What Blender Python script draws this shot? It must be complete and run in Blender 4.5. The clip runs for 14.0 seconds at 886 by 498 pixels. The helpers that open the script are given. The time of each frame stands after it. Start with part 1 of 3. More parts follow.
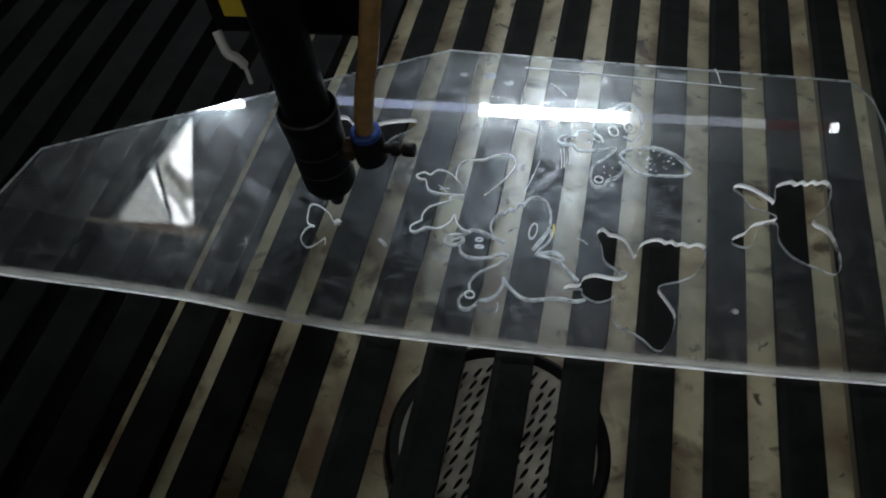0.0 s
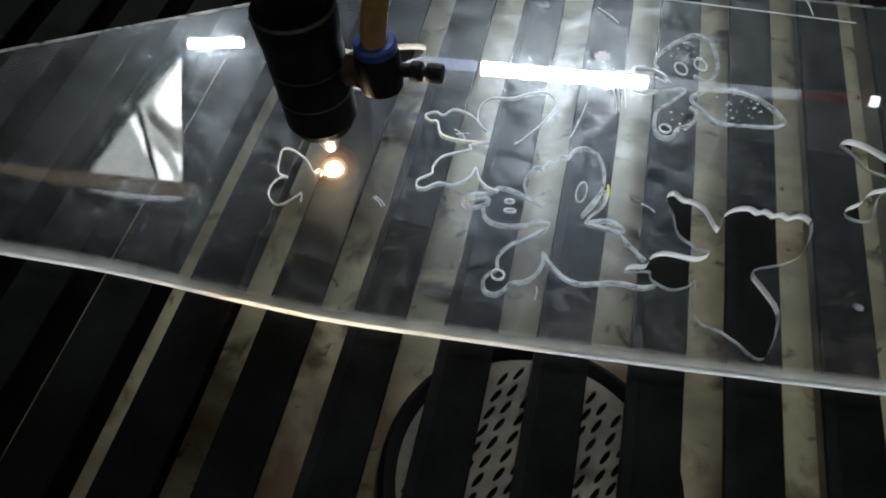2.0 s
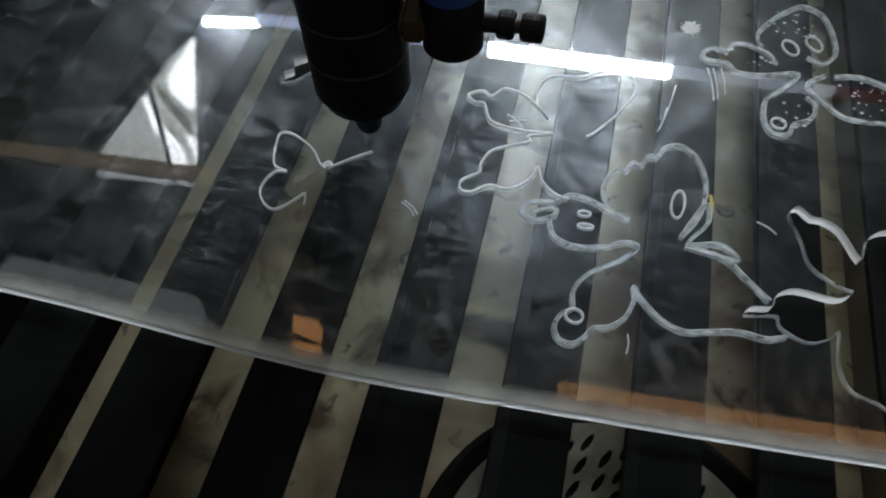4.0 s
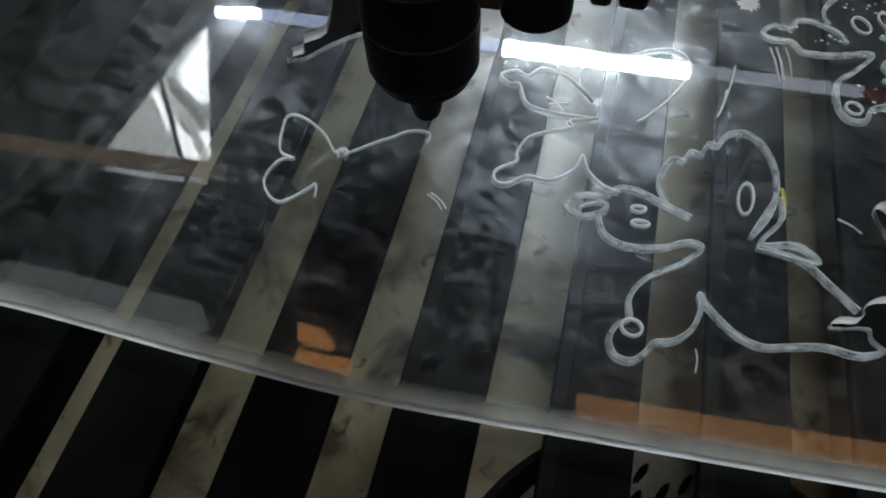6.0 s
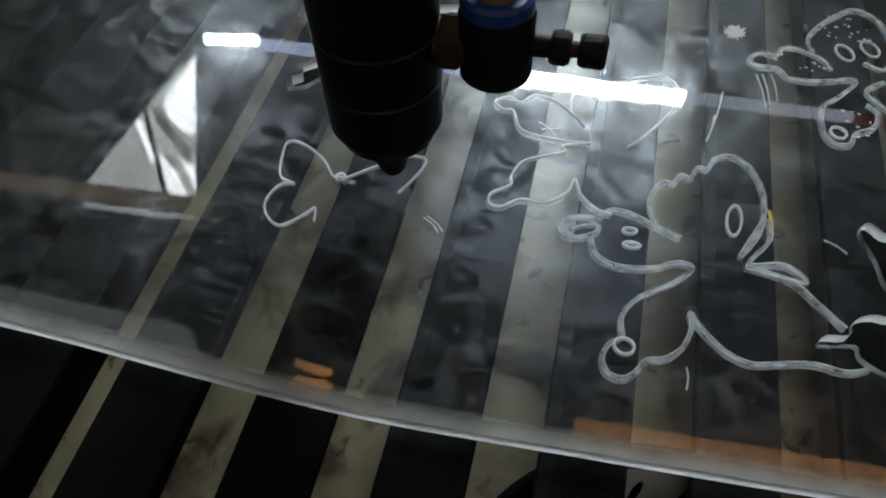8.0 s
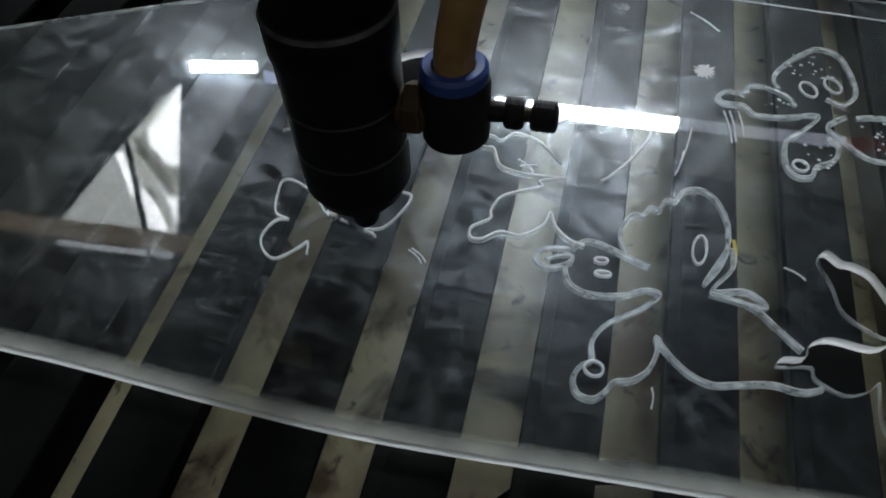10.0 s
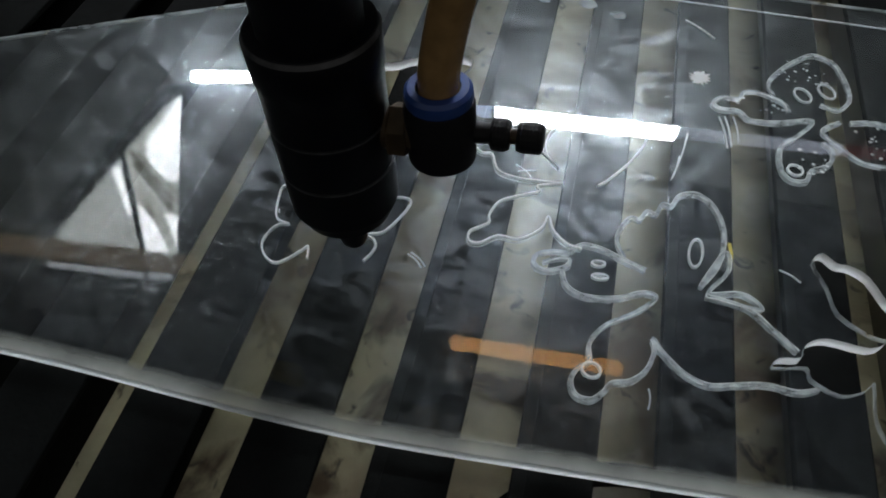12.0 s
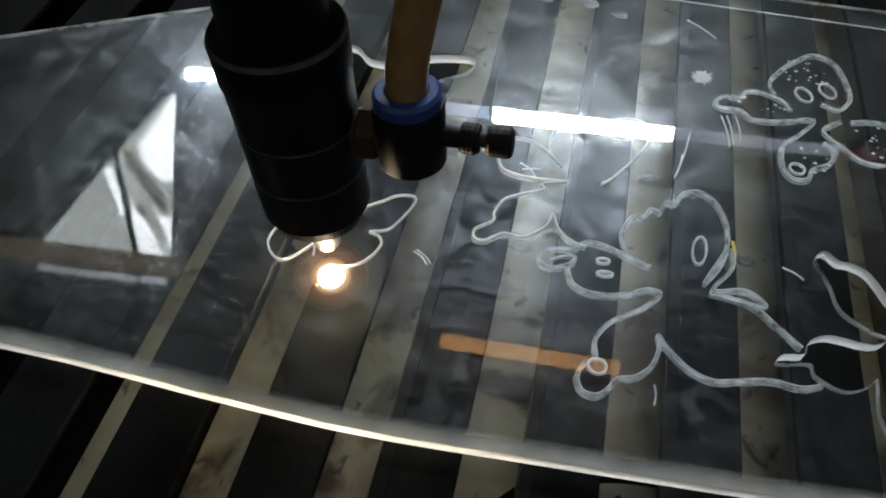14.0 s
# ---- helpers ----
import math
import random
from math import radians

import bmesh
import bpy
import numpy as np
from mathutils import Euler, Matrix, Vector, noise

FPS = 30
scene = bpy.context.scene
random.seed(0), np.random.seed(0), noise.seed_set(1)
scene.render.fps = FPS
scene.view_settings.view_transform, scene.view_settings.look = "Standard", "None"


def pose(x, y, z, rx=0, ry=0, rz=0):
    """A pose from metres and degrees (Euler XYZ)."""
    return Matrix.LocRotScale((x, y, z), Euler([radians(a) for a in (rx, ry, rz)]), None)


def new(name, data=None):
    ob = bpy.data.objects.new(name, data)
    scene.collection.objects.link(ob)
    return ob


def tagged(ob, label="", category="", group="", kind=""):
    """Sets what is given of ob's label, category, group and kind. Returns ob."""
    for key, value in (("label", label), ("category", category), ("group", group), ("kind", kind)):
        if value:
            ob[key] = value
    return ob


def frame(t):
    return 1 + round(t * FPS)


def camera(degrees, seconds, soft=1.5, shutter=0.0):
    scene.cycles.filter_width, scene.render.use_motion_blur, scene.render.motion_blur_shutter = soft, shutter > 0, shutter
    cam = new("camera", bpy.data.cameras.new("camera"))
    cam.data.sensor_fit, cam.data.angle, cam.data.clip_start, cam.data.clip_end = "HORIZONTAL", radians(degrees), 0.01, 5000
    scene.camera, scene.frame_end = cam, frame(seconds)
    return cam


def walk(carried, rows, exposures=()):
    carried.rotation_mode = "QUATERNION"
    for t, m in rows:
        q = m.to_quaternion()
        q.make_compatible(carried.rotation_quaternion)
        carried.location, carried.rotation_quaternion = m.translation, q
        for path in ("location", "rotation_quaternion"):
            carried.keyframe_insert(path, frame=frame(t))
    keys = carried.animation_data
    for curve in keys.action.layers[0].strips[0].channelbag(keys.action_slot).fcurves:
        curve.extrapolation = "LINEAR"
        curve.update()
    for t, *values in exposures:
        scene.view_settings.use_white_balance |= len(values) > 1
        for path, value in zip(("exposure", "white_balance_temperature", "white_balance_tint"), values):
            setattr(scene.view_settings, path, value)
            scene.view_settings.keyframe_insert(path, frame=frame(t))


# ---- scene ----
cam = camera(60.0, 14.0, soft=1.9, shutter=0.4)
PATH = [
    (0.0, 0.0316, -0.1942, 0.3000, 36.31, 0.96, 12.05),
    (0.5, 0.0267, -0.1823, 0.2792, 35.82, 0.68, 12.15),
    (1.0, 0.0235, -0.1695, 0.2600, 35.10, 0.50, 12.60),
    (1.5, 0.0146, -0.1577, 0.2394, 34.75, -0.42, 12.50),
    (2.0, 0.0059, -0.1466, 0.2183, 34.90, -1.28, 12.45),
    (2.5, -0.0016, -0.1356, 0.2018, 34.91, -2.00, 12.53),
    (3.0, -0.0097, -0.1231, 0.1877, 34.66, -2.63, 12.68),
    (3.5, -0.0173, -0.1117, 0.1768, 34.10, -3.21, 12.66),
    (4.0, -0.0234, -0.1028, 0.1648, 33.94, -3.73, 12.91),
    (6.5, -0.0318, -0.0898, 0.1387, 34.94, -3.61, 13.28),
    (7.0, -0.0323, -0.0911, 0.1383, 35.69, -3.80, 13.11),
    (7.5, -0.0310, -0.0925, 0.1402, 36.26, -3.60, 13.08),
    (8.0, -0.0305, -0.0932, 0.1430, 36.46, -3.60, 12.95),
    (10.5, -0.0232, -0.0998, 0.1559, 38.69, -2.81, 12.82),
    (11.0, -0.0232, -0.1005, 0.1559, 38.97, -2.90, 12.71),
    (11.5, -0.0227, -0.1010, 0.1559, 39.10, -2.74, 12.74),
    (12.0, -0.0229, -0.1013, 0.1558, 39.06, -2.73, 12.73),
    (12.5, -0.0233, -0.1018, 0.1556, 39.10, -2.75, 12.69),
    (13.0, -0.0233, -0.1028, 0.1560, 39.19, -2.64, 12.70),
    (13.5, -0.0250, -0.1030, 0.1557, 39.13, -3.02, 12.56),
    (14.0, -0.0254, -0.1033, 0.1556, 39.19, -3.07, 12.51),
]
walk(cam, [(t, pose(x, y, z, rx, ry, rz)) for t, x, y, z, rx, ry, rz in PATH],
     [(0.0, 0.30), (0.5, 0.44), (2.0, 0.46), (4.0, 0.24), (7.0, 0.14), (8.0, 0.12), (10.5, 0.14), (14.0, 0.14)])

# ---- world: dim workshop daylight from the open front of the machine ----
world = bpy.data.worlds.new("workshop_air")
scene.world = world
world.use_nodes = True
wn = world.node_tree.nodes["Background"]
wn.inputs["Color"].default_value = (0.98, 0.98, 0.92, 1)
wn.inputs["Strength"].default_value = 0.15

MM = 0.001
THICK = 0.0032       # acrylic sheet
SLAT_TOP = -THICK - 0.0006
FLOOR = -0.0405      # crumb tray under the slats
SLAT_W = 0.0174
BAR_Z, BAR_Y = 0.33, 0.473
HOOD_Z = 0.40        # front of the lid
ROOF_Z = 0.52        # rear of the lid


# ---- materials ----
def material(name, base, rough=0.5, metal=0.0, vary=0.25, scale=40.0, bump=0.0, bump_scale=300.0, spec=0.5, emit=None, power=0.0):
    m = bpy.data.materials.new(name)
    m.use_nodes = True
    nt = m.node_tree
    b = nt.nodes["Principled BSDF"]
    b.inputs["Roughness"].default_value, b.inputs["Metallic"].default_value = rough, metal
    b.inputs["Specular IOR Level"].default_value = spec
    geo = nt.nodes.new("ShaderNodeNewGeometry")
    n1 = nt.nodes.new("ShaderNodeTexNoise")
    n1.inputs["Scale"].default_value, n1.inputs["Detail"].default_value = scale, 6
    ramp = nt.nodes.new("ShaderNodeValToRGB")
    lo, hi = 1 - vary, 1 + vary * 0.6
    ramp.color_ramp.elements[0].color = (base[0] * lo, base[1] * lo, base[2] * lo, 1)
    ramp.color_ramp.elements[1].color = (min(1, base[0] * hi), min(1, base[1] * hi), min(1, base[2] * hi), 1)
    ramp.color_ramp.elements[0].position, ramp.color_ramp.elements[1].position = 0.32, 0.7
    nt.links.new(geo.outputs["Position"], n1.inputs["Vector"])
    nt.links.new(n1.outputs["Fac"], ramp.inputs["Fac"])
    nt.links.new(ramp.outputs["Color"], b.inputs["Base Color"])
    if bump:
        n2 = nt.nodes.new("ShaderNodeTexNoise")
        n2.inputs["Scale"].default_value, n2.inputs["Detail"].default_value = bump_scale, 4
        bp = nt.nodes.new("ShaderNodeBump")
        bp.inputs["Strength"].default_value, bp.inputs["Distance"].default_value = bump, 0.0006
        nt.links.new(geo.outputs["Position"], n2.inputs["Vector"])
        nt.links.new(n2.outputs["Fac"], bp.inputs["Height"])
        nt.links.new(bp.outputs["Normal"], b.inputs["Normal"])
    if emit:
        b.inputs["Emission Color"].default_value, b.inputs["Emission Strength"].default_value = (*emit, 1), power
    return m


def tray_material():
    m = material("stained_tray_steel", (0.36, 0.325, 0.21), 0.36, 0.0, 0.30, 45, 0.22, 420)
    nt = m.node_tree
    b = nt.nodes["Principled BSDF"]
    own_tone = b.inputs["Base Color"].links[0].from_socket
    geo = nt.nodes.new("ShaderNodeNewGeometry")
    last = own_tone
    for scale, lo, hi, colour, off in ((38, 0.57, 0.68, (0.050, 0.034, 0.019, 1), 0.0), (17, 0.46, 0.66, (0.105, 0.070, 0.038, 1), 3.1), (130, 0.62, 0.72, (0.03, 0.024, 0.018, 1), 7.7)):
        add = nt.nodes.new("ShaderNodeVectorMath")
        add.inputs[1].default_value = (off, off * 0.7, 0)
        n = nt.nodes.new("ShaderNodeTexNoise")
        n.inputs["Scale"].default_value, n.inputs["Detail"].default_value = scale, 5
        n.inputs["Distortion"].default_value = 0.6
        r = nt.nodes.new("ShaderNodeMapRange")
        r.inputs["From Min"].default_value, r.inputs["From Max"].default_value = lo, hi
        mix = nt.nodes.new("ShaderNodeMix")
        mix.data_type = "RGBA"
        nt.links.new(geo.outputs["Position"], add.inputs[0])
        nt.links.new(add.outputs[0], n.inputs["Vector"])
        nt.links.new(n.outputs["Fac"], r.inputs["Value"])
        nt.links.new(r.outputs["Result"], mix.inputs[0])
        nt.links.new(last, mix.inputs[6])
        mix.inputs[7].default_value = colour
        last = mix.outputs[2]
    nt.links.new(last, b.inputs["Base Color"])
    return m


def acrylic_material():
    """Clear sheet with fingerprints, dust haze and fine scratches."""
    m = bpy.data.materials.new("smudged_clear_acrylic")
    m.use_nodes = True
    nt = m.node_tree
    out = nt.nodes["Material Output"]
    nt.nodes.remove(nt.nodes["Principled BSDF"])
    glass = nt.nodes.new("ShaderNodeBsdfGlass")
    glass.inputs["IOR"].default_value, glass.inputs["Roughness"].default_value = 1.49, 0.0
    glass.inputs["Color"].default_value = (0.93, 0.96, 0.97, 1)
    geo = nt.nodes.new("ShaderNodeNewGeometry")

    def pattern(layers):
        total = None
        for scale, lo, hi, amount, stretch, turn, warp in layers:
            mp = nt.nodes.new("ShaderNodeMapping")
            mp.inputs["Scale"].default_value, mp.inputs["Rotation"].default_value = stretch, (0, 0, turn)
            n = nt.nodes.new("ShaderNodeTexNoise")
            n.inputs["Scale"].default_value, n.inputs["Detail"].default_value, n.inputs["Distortion"].default_value = scale, 6, warp
            r = nt.nodes.new("ShaderNodeMapRange")
            r.inputs["From Min"].default_value, r.inputs["From Max"].default_value, r.inputs["To Max"].default_value = lo, hi, amount
            nt.links.new(geo.outputs["Position"], mp.inputs["Vector"])
            nt.links.new(mp.outputs["Vector"], n.inputs["Vector"])
            nt.links.new(n.outputs["Fac"], r.inputs["Value"])
            s = nt.nodes.new("ShaderNodeMath")
            s.inputs[1].default_value = 0.0012
            if total is not None:
                nt.links.new(total, s.inputs[1])
            nt.links.new(r.outputs["Result"], s.inputs[0])
            total = s.outputs[0]
        return total

    haze = nt.nodes.new("ShaderNodeBsdfDiffuse")
    haze.inputs["Color"].default_value = (0.76, 0.85, 0.88, 1)
    sheen = nt.nodes.new("ShaderNodeBsdfGlossy")
    sheen.inputs["Roughness"].default_value, sheen.inputs["Color"].default_value = 0.12, (0.80, 0.88, 0.94, 1)
    glare = nt.nodes.new("ShaderNodeBsdfGlossy")
    glare.inputs["Roughness"].default_value, glare.inputs["Color"].default_value = 0.34, (0.80, 0.88, 0.94, 1)
    last = glass.outputs[0]
    one = (1, 1, 1)
    for shader, layers in (
        (haze, ((26, 0.48, 0.75, 0.005, one, 0, 0.5), (85, 0.54, 0.72, 0.024, one, 0.4, 1.2), (240, 0.50, 0.78, 0.012, one, 1.1, 0.4), (700, 0.74, 0.80, 0.08, one, 0, 0))),
        (glare, ((28, 0.46, 0.70, 0.012, one, 0.7, 1.0), (70, 0.52, 0.68, 0.052, one, 0.2, 1.6), (220, 0.52, 0.70, 0.050, one, 0.5, 1.2), (900, 0.50, 0.78, 0.034, (0.10, 1.0, 1), -0.35, 0.5), (1000, 0.50, 0.78, 0.034, (0.10, 1.0, 1), 0.75, 0.5))),
        (sheen, ((95, 0.50, 0.72, 0.018, one, 0.9, 1.2), (260, 0.50, 0.75, 0.016, one, 0.3, 0.6))),
    ):
        mix = nt.nodes.new("ShaderNodeMixShader")
        nt.links.new(pattern(layers), mix.inputs[0])
        nt.links.new(last, mix.inputs[1])
        nt.links.new(shader.outputs[0], mix.inputs[2])
        last = mix.outputs[0]
    nt.links.new(last, out.inputs["Surface"])
    return m


def underside_material():
    """The dull underside of the sheet: light goes through it, but it mirrors nothing."""
    m = bpy.data.materials.new("dull_acrylic_underside")
    m.use_nodes = True
    nt = m.node_tree
    nt.nodes.remove(nt.nodes["Principled BSDF"])
    r = nt.nodes.new("ShaderNodeBsdfRefraction")
    r.inputs["IOR"].default_value, r.inputs["Roughness"].default_value, r.inputs["Color"].default_value = 1.49, 0.0, (0.95, 0.97, 0.96, 1)
    nt.links.new(r.outputs[0], nt.nodes["Material Output"].inputs["Surface"])
    return m


def frosted_material(name, clear, colour=(0.90, 0.93, 0.94), scale=900.0, lo=0.35, through_light=0.45):
    """Laser-cut acrylic: white frosted, partly see-through."""
    m = bpy.data.materials.new(name)
    m.use_nodes = True
    nt = m.node_tree
    out = nt.nodes["Material Output"]
    b = nt.nodes["Principled BSDF"]
    b.inputs["Base Color"].default_value, b.inputs["Roughness"].default_value = (*colour, 1), 0.35
    thin = nt.nodes.new("ShaderNodeBsdfTransparent")
    soft = nt.nodes.new("ShaderNodeBsdfTranslucent")
    soft.inputs["Color"].default_value = (*colour, 1)
    body = nt.nodes.new("ShaderNodeMixShader")
    body.inputs[0].default_value = through_light
    geo = nt.nodes.new("ShaderNodeNewGeometry")
    n = nt.nodes.new("ShaderNodeTexNoise")
    n.inputs["Scale"].default_value = scale
    r = nt.nodes.new("ShaderNodeMapRange")
    r.inputs["From Min"].default_value, r.inputs["From Max"].default_value = lo, 0.68
    r.inputs["To Min"].default_value, r.inputs["To Max"].default_value = min(1, clear * 1.5), clear * 0.5
    mix = nt.nodes.new("ShaderNodeMixShader")
    nt.links.new(geo.outputs["Position"], n.inputs["Vector"])
    nt.links.new(n.outputs["Fac"], r.inputs["Value"])
    nt.links.new(r.outputs["Result"], mix.inputs[0])
    nt.links.new(b.outputs[0], body.inputs[1])
    nt.links.new(soft.outputs[0], body.inputs[2])
    nt.links.new(body.outputs[0], mix.inputs[1])
    nt.links.new(thin.outputs[0], mix.inputs[2])
    nt.links.new(mix.outputs[0], out.inputs["Surface"])
    return m


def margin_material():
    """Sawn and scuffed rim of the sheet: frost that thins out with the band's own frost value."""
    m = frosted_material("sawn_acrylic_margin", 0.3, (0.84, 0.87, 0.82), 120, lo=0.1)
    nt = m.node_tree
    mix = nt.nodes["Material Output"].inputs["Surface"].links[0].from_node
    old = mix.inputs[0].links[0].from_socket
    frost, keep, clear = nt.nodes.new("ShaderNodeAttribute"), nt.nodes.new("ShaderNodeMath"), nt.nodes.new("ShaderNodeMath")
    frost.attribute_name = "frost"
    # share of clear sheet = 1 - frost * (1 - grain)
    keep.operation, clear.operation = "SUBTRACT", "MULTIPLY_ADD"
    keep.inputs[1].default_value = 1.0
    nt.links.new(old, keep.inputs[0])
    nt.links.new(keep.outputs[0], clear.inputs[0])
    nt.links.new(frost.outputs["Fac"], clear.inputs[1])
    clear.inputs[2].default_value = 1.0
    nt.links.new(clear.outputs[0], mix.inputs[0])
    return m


def glow_material(name, colour, power):
    m = bpy.data.materials.new(name)
    m.use_nodes = True
    nt = m.node_tree
    nt.nodes.remove(nt.nodes["Principled BSDF"])
    e = nt.nodes.new("ShaderNodeEmission")
    e.inputs["Color"].default_value, e.inputs["Strength"].default_value = (*colour, 1), power
    nt.links.new(e.outputs[0], nt.nodes["Material Output"].inputs["Surface"])
    return m


TRAY = tray_material()
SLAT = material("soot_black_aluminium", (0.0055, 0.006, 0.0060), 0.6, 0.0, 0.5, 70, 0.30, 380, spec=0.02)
ACRYLIC = acrylic_material()
UNDERSIDE = underside_material()
EDGE = frosted_material("sawn_acrylic_edge", 0.04, (0.86, 0.89, 0.87), 500, through_light=0.7)
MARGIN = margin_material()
KERF_WALL = frosted_material("kerf_wall", 0.76, (0.85, 0.89, 0.90), 260, lo=0.2)
KERF_SOFT = frosted_material("soft_kerf_rim", 0.58, (0.92, 0.95, 0.95), 300, lo=0.2)
# bright and faint copies of one cut wall, painting how it catches light
HOLE_WALL = frosted_material("bright_laser_cut_wall", 0.03, (0.95, 0.96, 0.96), 220, lo=0.2, through_light=0.55)
FAINT_WALL = frosted_material("faint_cut_wall", 0.66, (0.85, 0.89, 0.90), 160, lo=0.2)
KERF = frosted_material("laser_cut_kerf", 0.02, (0.95, 0.97, 0.97), through_light=0.45)
SMUDGE = frosted_material("dried_water_mark", 0.94, (0.8, 0.88, 0.95), 160, lo=0.1)
SCRATCH = frosted_material("rub_scratch", 0.60, (0.6, 0.66, 0.7), 400)
ENGRAVE = frosted_material("engraved_frost", 0.18, lo=0.42)
BLACK = material("anodised_black", (0.0045, 0.005, 0.0075), 0.38, 0.0, 0.3, 120, 0.08, 900, spec=0.14)
BLACK_MATT = material("matt_black_plastic", (0.007, 0.007, 0.009), 0.5, 0.0, 0.3, 150, 0.1, 900, spec=0.2)
WORN = material("worn_edge_metal", (0.06, 0.06, 0.065), 0.4, 0.3, 0.6, 250)
BLUE = material("blue_release_collar", (0.02, 0.055, 0.22), 0.35, 0.0, 0.2, 200)
HOSE = material("amber_air_hose", (0.27, 0.165, 0.070), 0.24, 0.0, 0.25, 180)
BRASS = material("tarnished_brass", (0.055, 0.036, 0.018), 0.5, 0.4, 0.3, 300)
STEEL = material("grey_duct_steel", (0.17, 0.155, 0.12), 0.5, 0.1, 0.45, 60, 0.2, 700)
WEB = material("pale_slat_web", (0.11, 0.098, 0.066), 0.5, 0.0, 0.4, 60, 0.2, 400)
LIP = material("grey_slat_lip", (0.007, 0.0075, 0.0075), 0.6, 0.0, 0.5, 70, 0.3, 380, spec=0.03)
RIM = material("sooty_rubber_rim", (0.005, 0.005, 0.0045), 0.6, 0.0, 0.4, 120, spec=0.1)
HOOD = material("dark_navy_hood", (0.020, 0.030, 0.045), 0.6, 0.0, 0.35, 9)
WALLM = material("dark_machine_panel", (0.02, 0.021, 0.023), 0.6, 0.0, 0.35, 12)
# the rail emits brown light in place of daylight falling on it
RAIL_GLOW = glow_material("brown_rail_glow", (0.62, 0.46, 0.30), 1.1)
# moulding tone, dimmer than the frame, is put in as emission
MOULD_GLOW = glow_material("moulding_dim_glow", (0.62, 0.62, 0.50), 1.6)
REFLECT_GREY = material("reflector_grey", (0.42, 0.44, 0.43), 0.7, 0.0, 0.35, 14)
# trim glows instead of being lit
TRIM_GLOW = glow_material("pale_trim_glow", (0.9, 0.95, 1.0), 3.0)
HOUSING = material("pale_aluminium_housing", (0.42, 0.44, 0.48), 0.4, 0.2, 0.15, 50)
# bar brightness is emission, put in for daylight on bare metal
BAR_GLOW = glow_material("pale_bar_glow", (0.9, 0.95, 0.95), 0.9)
# white base colour paints the glint of the metal lever
GLINT_WHITE = material("metal_glint_white", (0.75, 0.75, 0.75), 0.4, 0.0, 0.08, 80)
YELLOW = material("yellow_label", (0.65, 0.50, 0.04), 0.5, 0.0, 0.1, 80)
# orange pieces emit so their reflection shows; no lamp is known there
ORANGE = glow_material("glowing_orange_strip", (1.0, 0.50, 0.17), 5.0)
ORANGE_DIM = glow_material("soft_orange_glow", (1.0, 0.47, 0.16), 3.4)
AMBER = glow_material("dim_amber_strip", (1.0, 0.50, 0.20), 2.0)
CONCRETE = material("workshop_concrete", (0.26, 0.25, 0.24), 0.8, 0.0, 0.3, 4, 0.2, 60)
GREYP = material("grey_ceiling_paint", (0.45, 0.45, 0.44), 0.7, 0.0, 0.1, 3)
LED = glow_material("lit_led_tube", (0.90, 0.96, 1.0), 200.0)
LED_DIM = glow_material("dim_led_tube", (0.62, 0.70, 1.0), 5.0)
DAY = glow_material("daylit_pane", (0.93, 0.97, 1.0), 17.0)
# unlit cover and red tape get weak emission so their reflection shows
COVER_GLOW = glow_material("grey_cover_glow", (0.80, 0.85, 1.0), 2.4)
TAPE_GLOW = glow_material("red_tape_glow", (1.0, 0.16, 0.16), 0.28)
# daylight on panel and frame is put in as emission
PANEL_GLOW = glow_material("grey_wall_glow", (0.93, 0.97, 0.94), 4.4)
FRAME_GLOW = glow_material("window_frame_glow", (0.95, 0.97, 0.90), 4.6)
SPARK = glow_material("burning_spark", (1.0, 0.76, 0.50), 620.0)
FLARE = glow_material("hot_flame", (1.0, 0.36, 0.08), 14.0)


def halo_material(name, colour, power):
    """Clear shell with a little glow, painting the bloom round the spark."""
    m = glow_material(name, colour, power)
    nt = m.node_tree
    e, out = nt.nodes["Emission"], nt.nodes["Material Output"]
    thin, both = nt.nodes.new("ShaderNodeBsdfTransparent"), nt.nodes.new("ShaderNodeAddShader")
    nt.links.new(e.outputs[0], both.inputs[0])
    nt.links.new(thin.outputs[0], both.inputs[1])
    nt.links.new(both.outputs[0], out.inputs["Surface"])
    return m


HALO_IN = halo_material("inner_halo", (1.0, 0.74, 0.48), 0.7)
HALO_MID = halo_material("middle_halo", (1.0, 0.62, 0.34), 0.10)
HALO_OUT = halo_material("outer_halo", (1.0, 0.52, 0.26), 0.022)
POINTER = glow_material("red_pointer_dot", (1.0, 0.10, 0.12), 1.6)


# ---- mesh helpers ----
def part(name, bm, mat, parent=None, label="", smooth_deg=None):
    me = bpy.data.meshes.new(name)
    bmesh.ops.recalc_face_normals(bm, faces=bm.faces)
    bm.to_mesh(me)
    bm.free()
    me.materials.append(mat)
    if smooth_deg:
        me.shade_smooth()
        me.set_sharp_from_angle(angle=radians(smooth_deg))
    ob = new(name, me)
    if parent:
        ob.parent = parent
    if label:
        tagged(ob, label)
    return ob


def box(x0, x1, y0, y1, z0, z1, bevel=0.0, segments=2):
    bm = bmesh.new()
    bmesh.ops.create_cube(bm, size=1)
    for v in bm.verts:
        v.co = ((x0 + x1) / 2 + v.co.x * (x1 - x0), (y0 + y1) / 2 + v.co.y * (y1 - y0), (z0 + z1) / 2 + v.co.z * (z1 - z0))
    if bevel:
        bmesh.ops.bevel(bm, geom=bm.edges[:], offset=bevel, segments=segments, affect="EDGES", profile=0.5)
    return bm


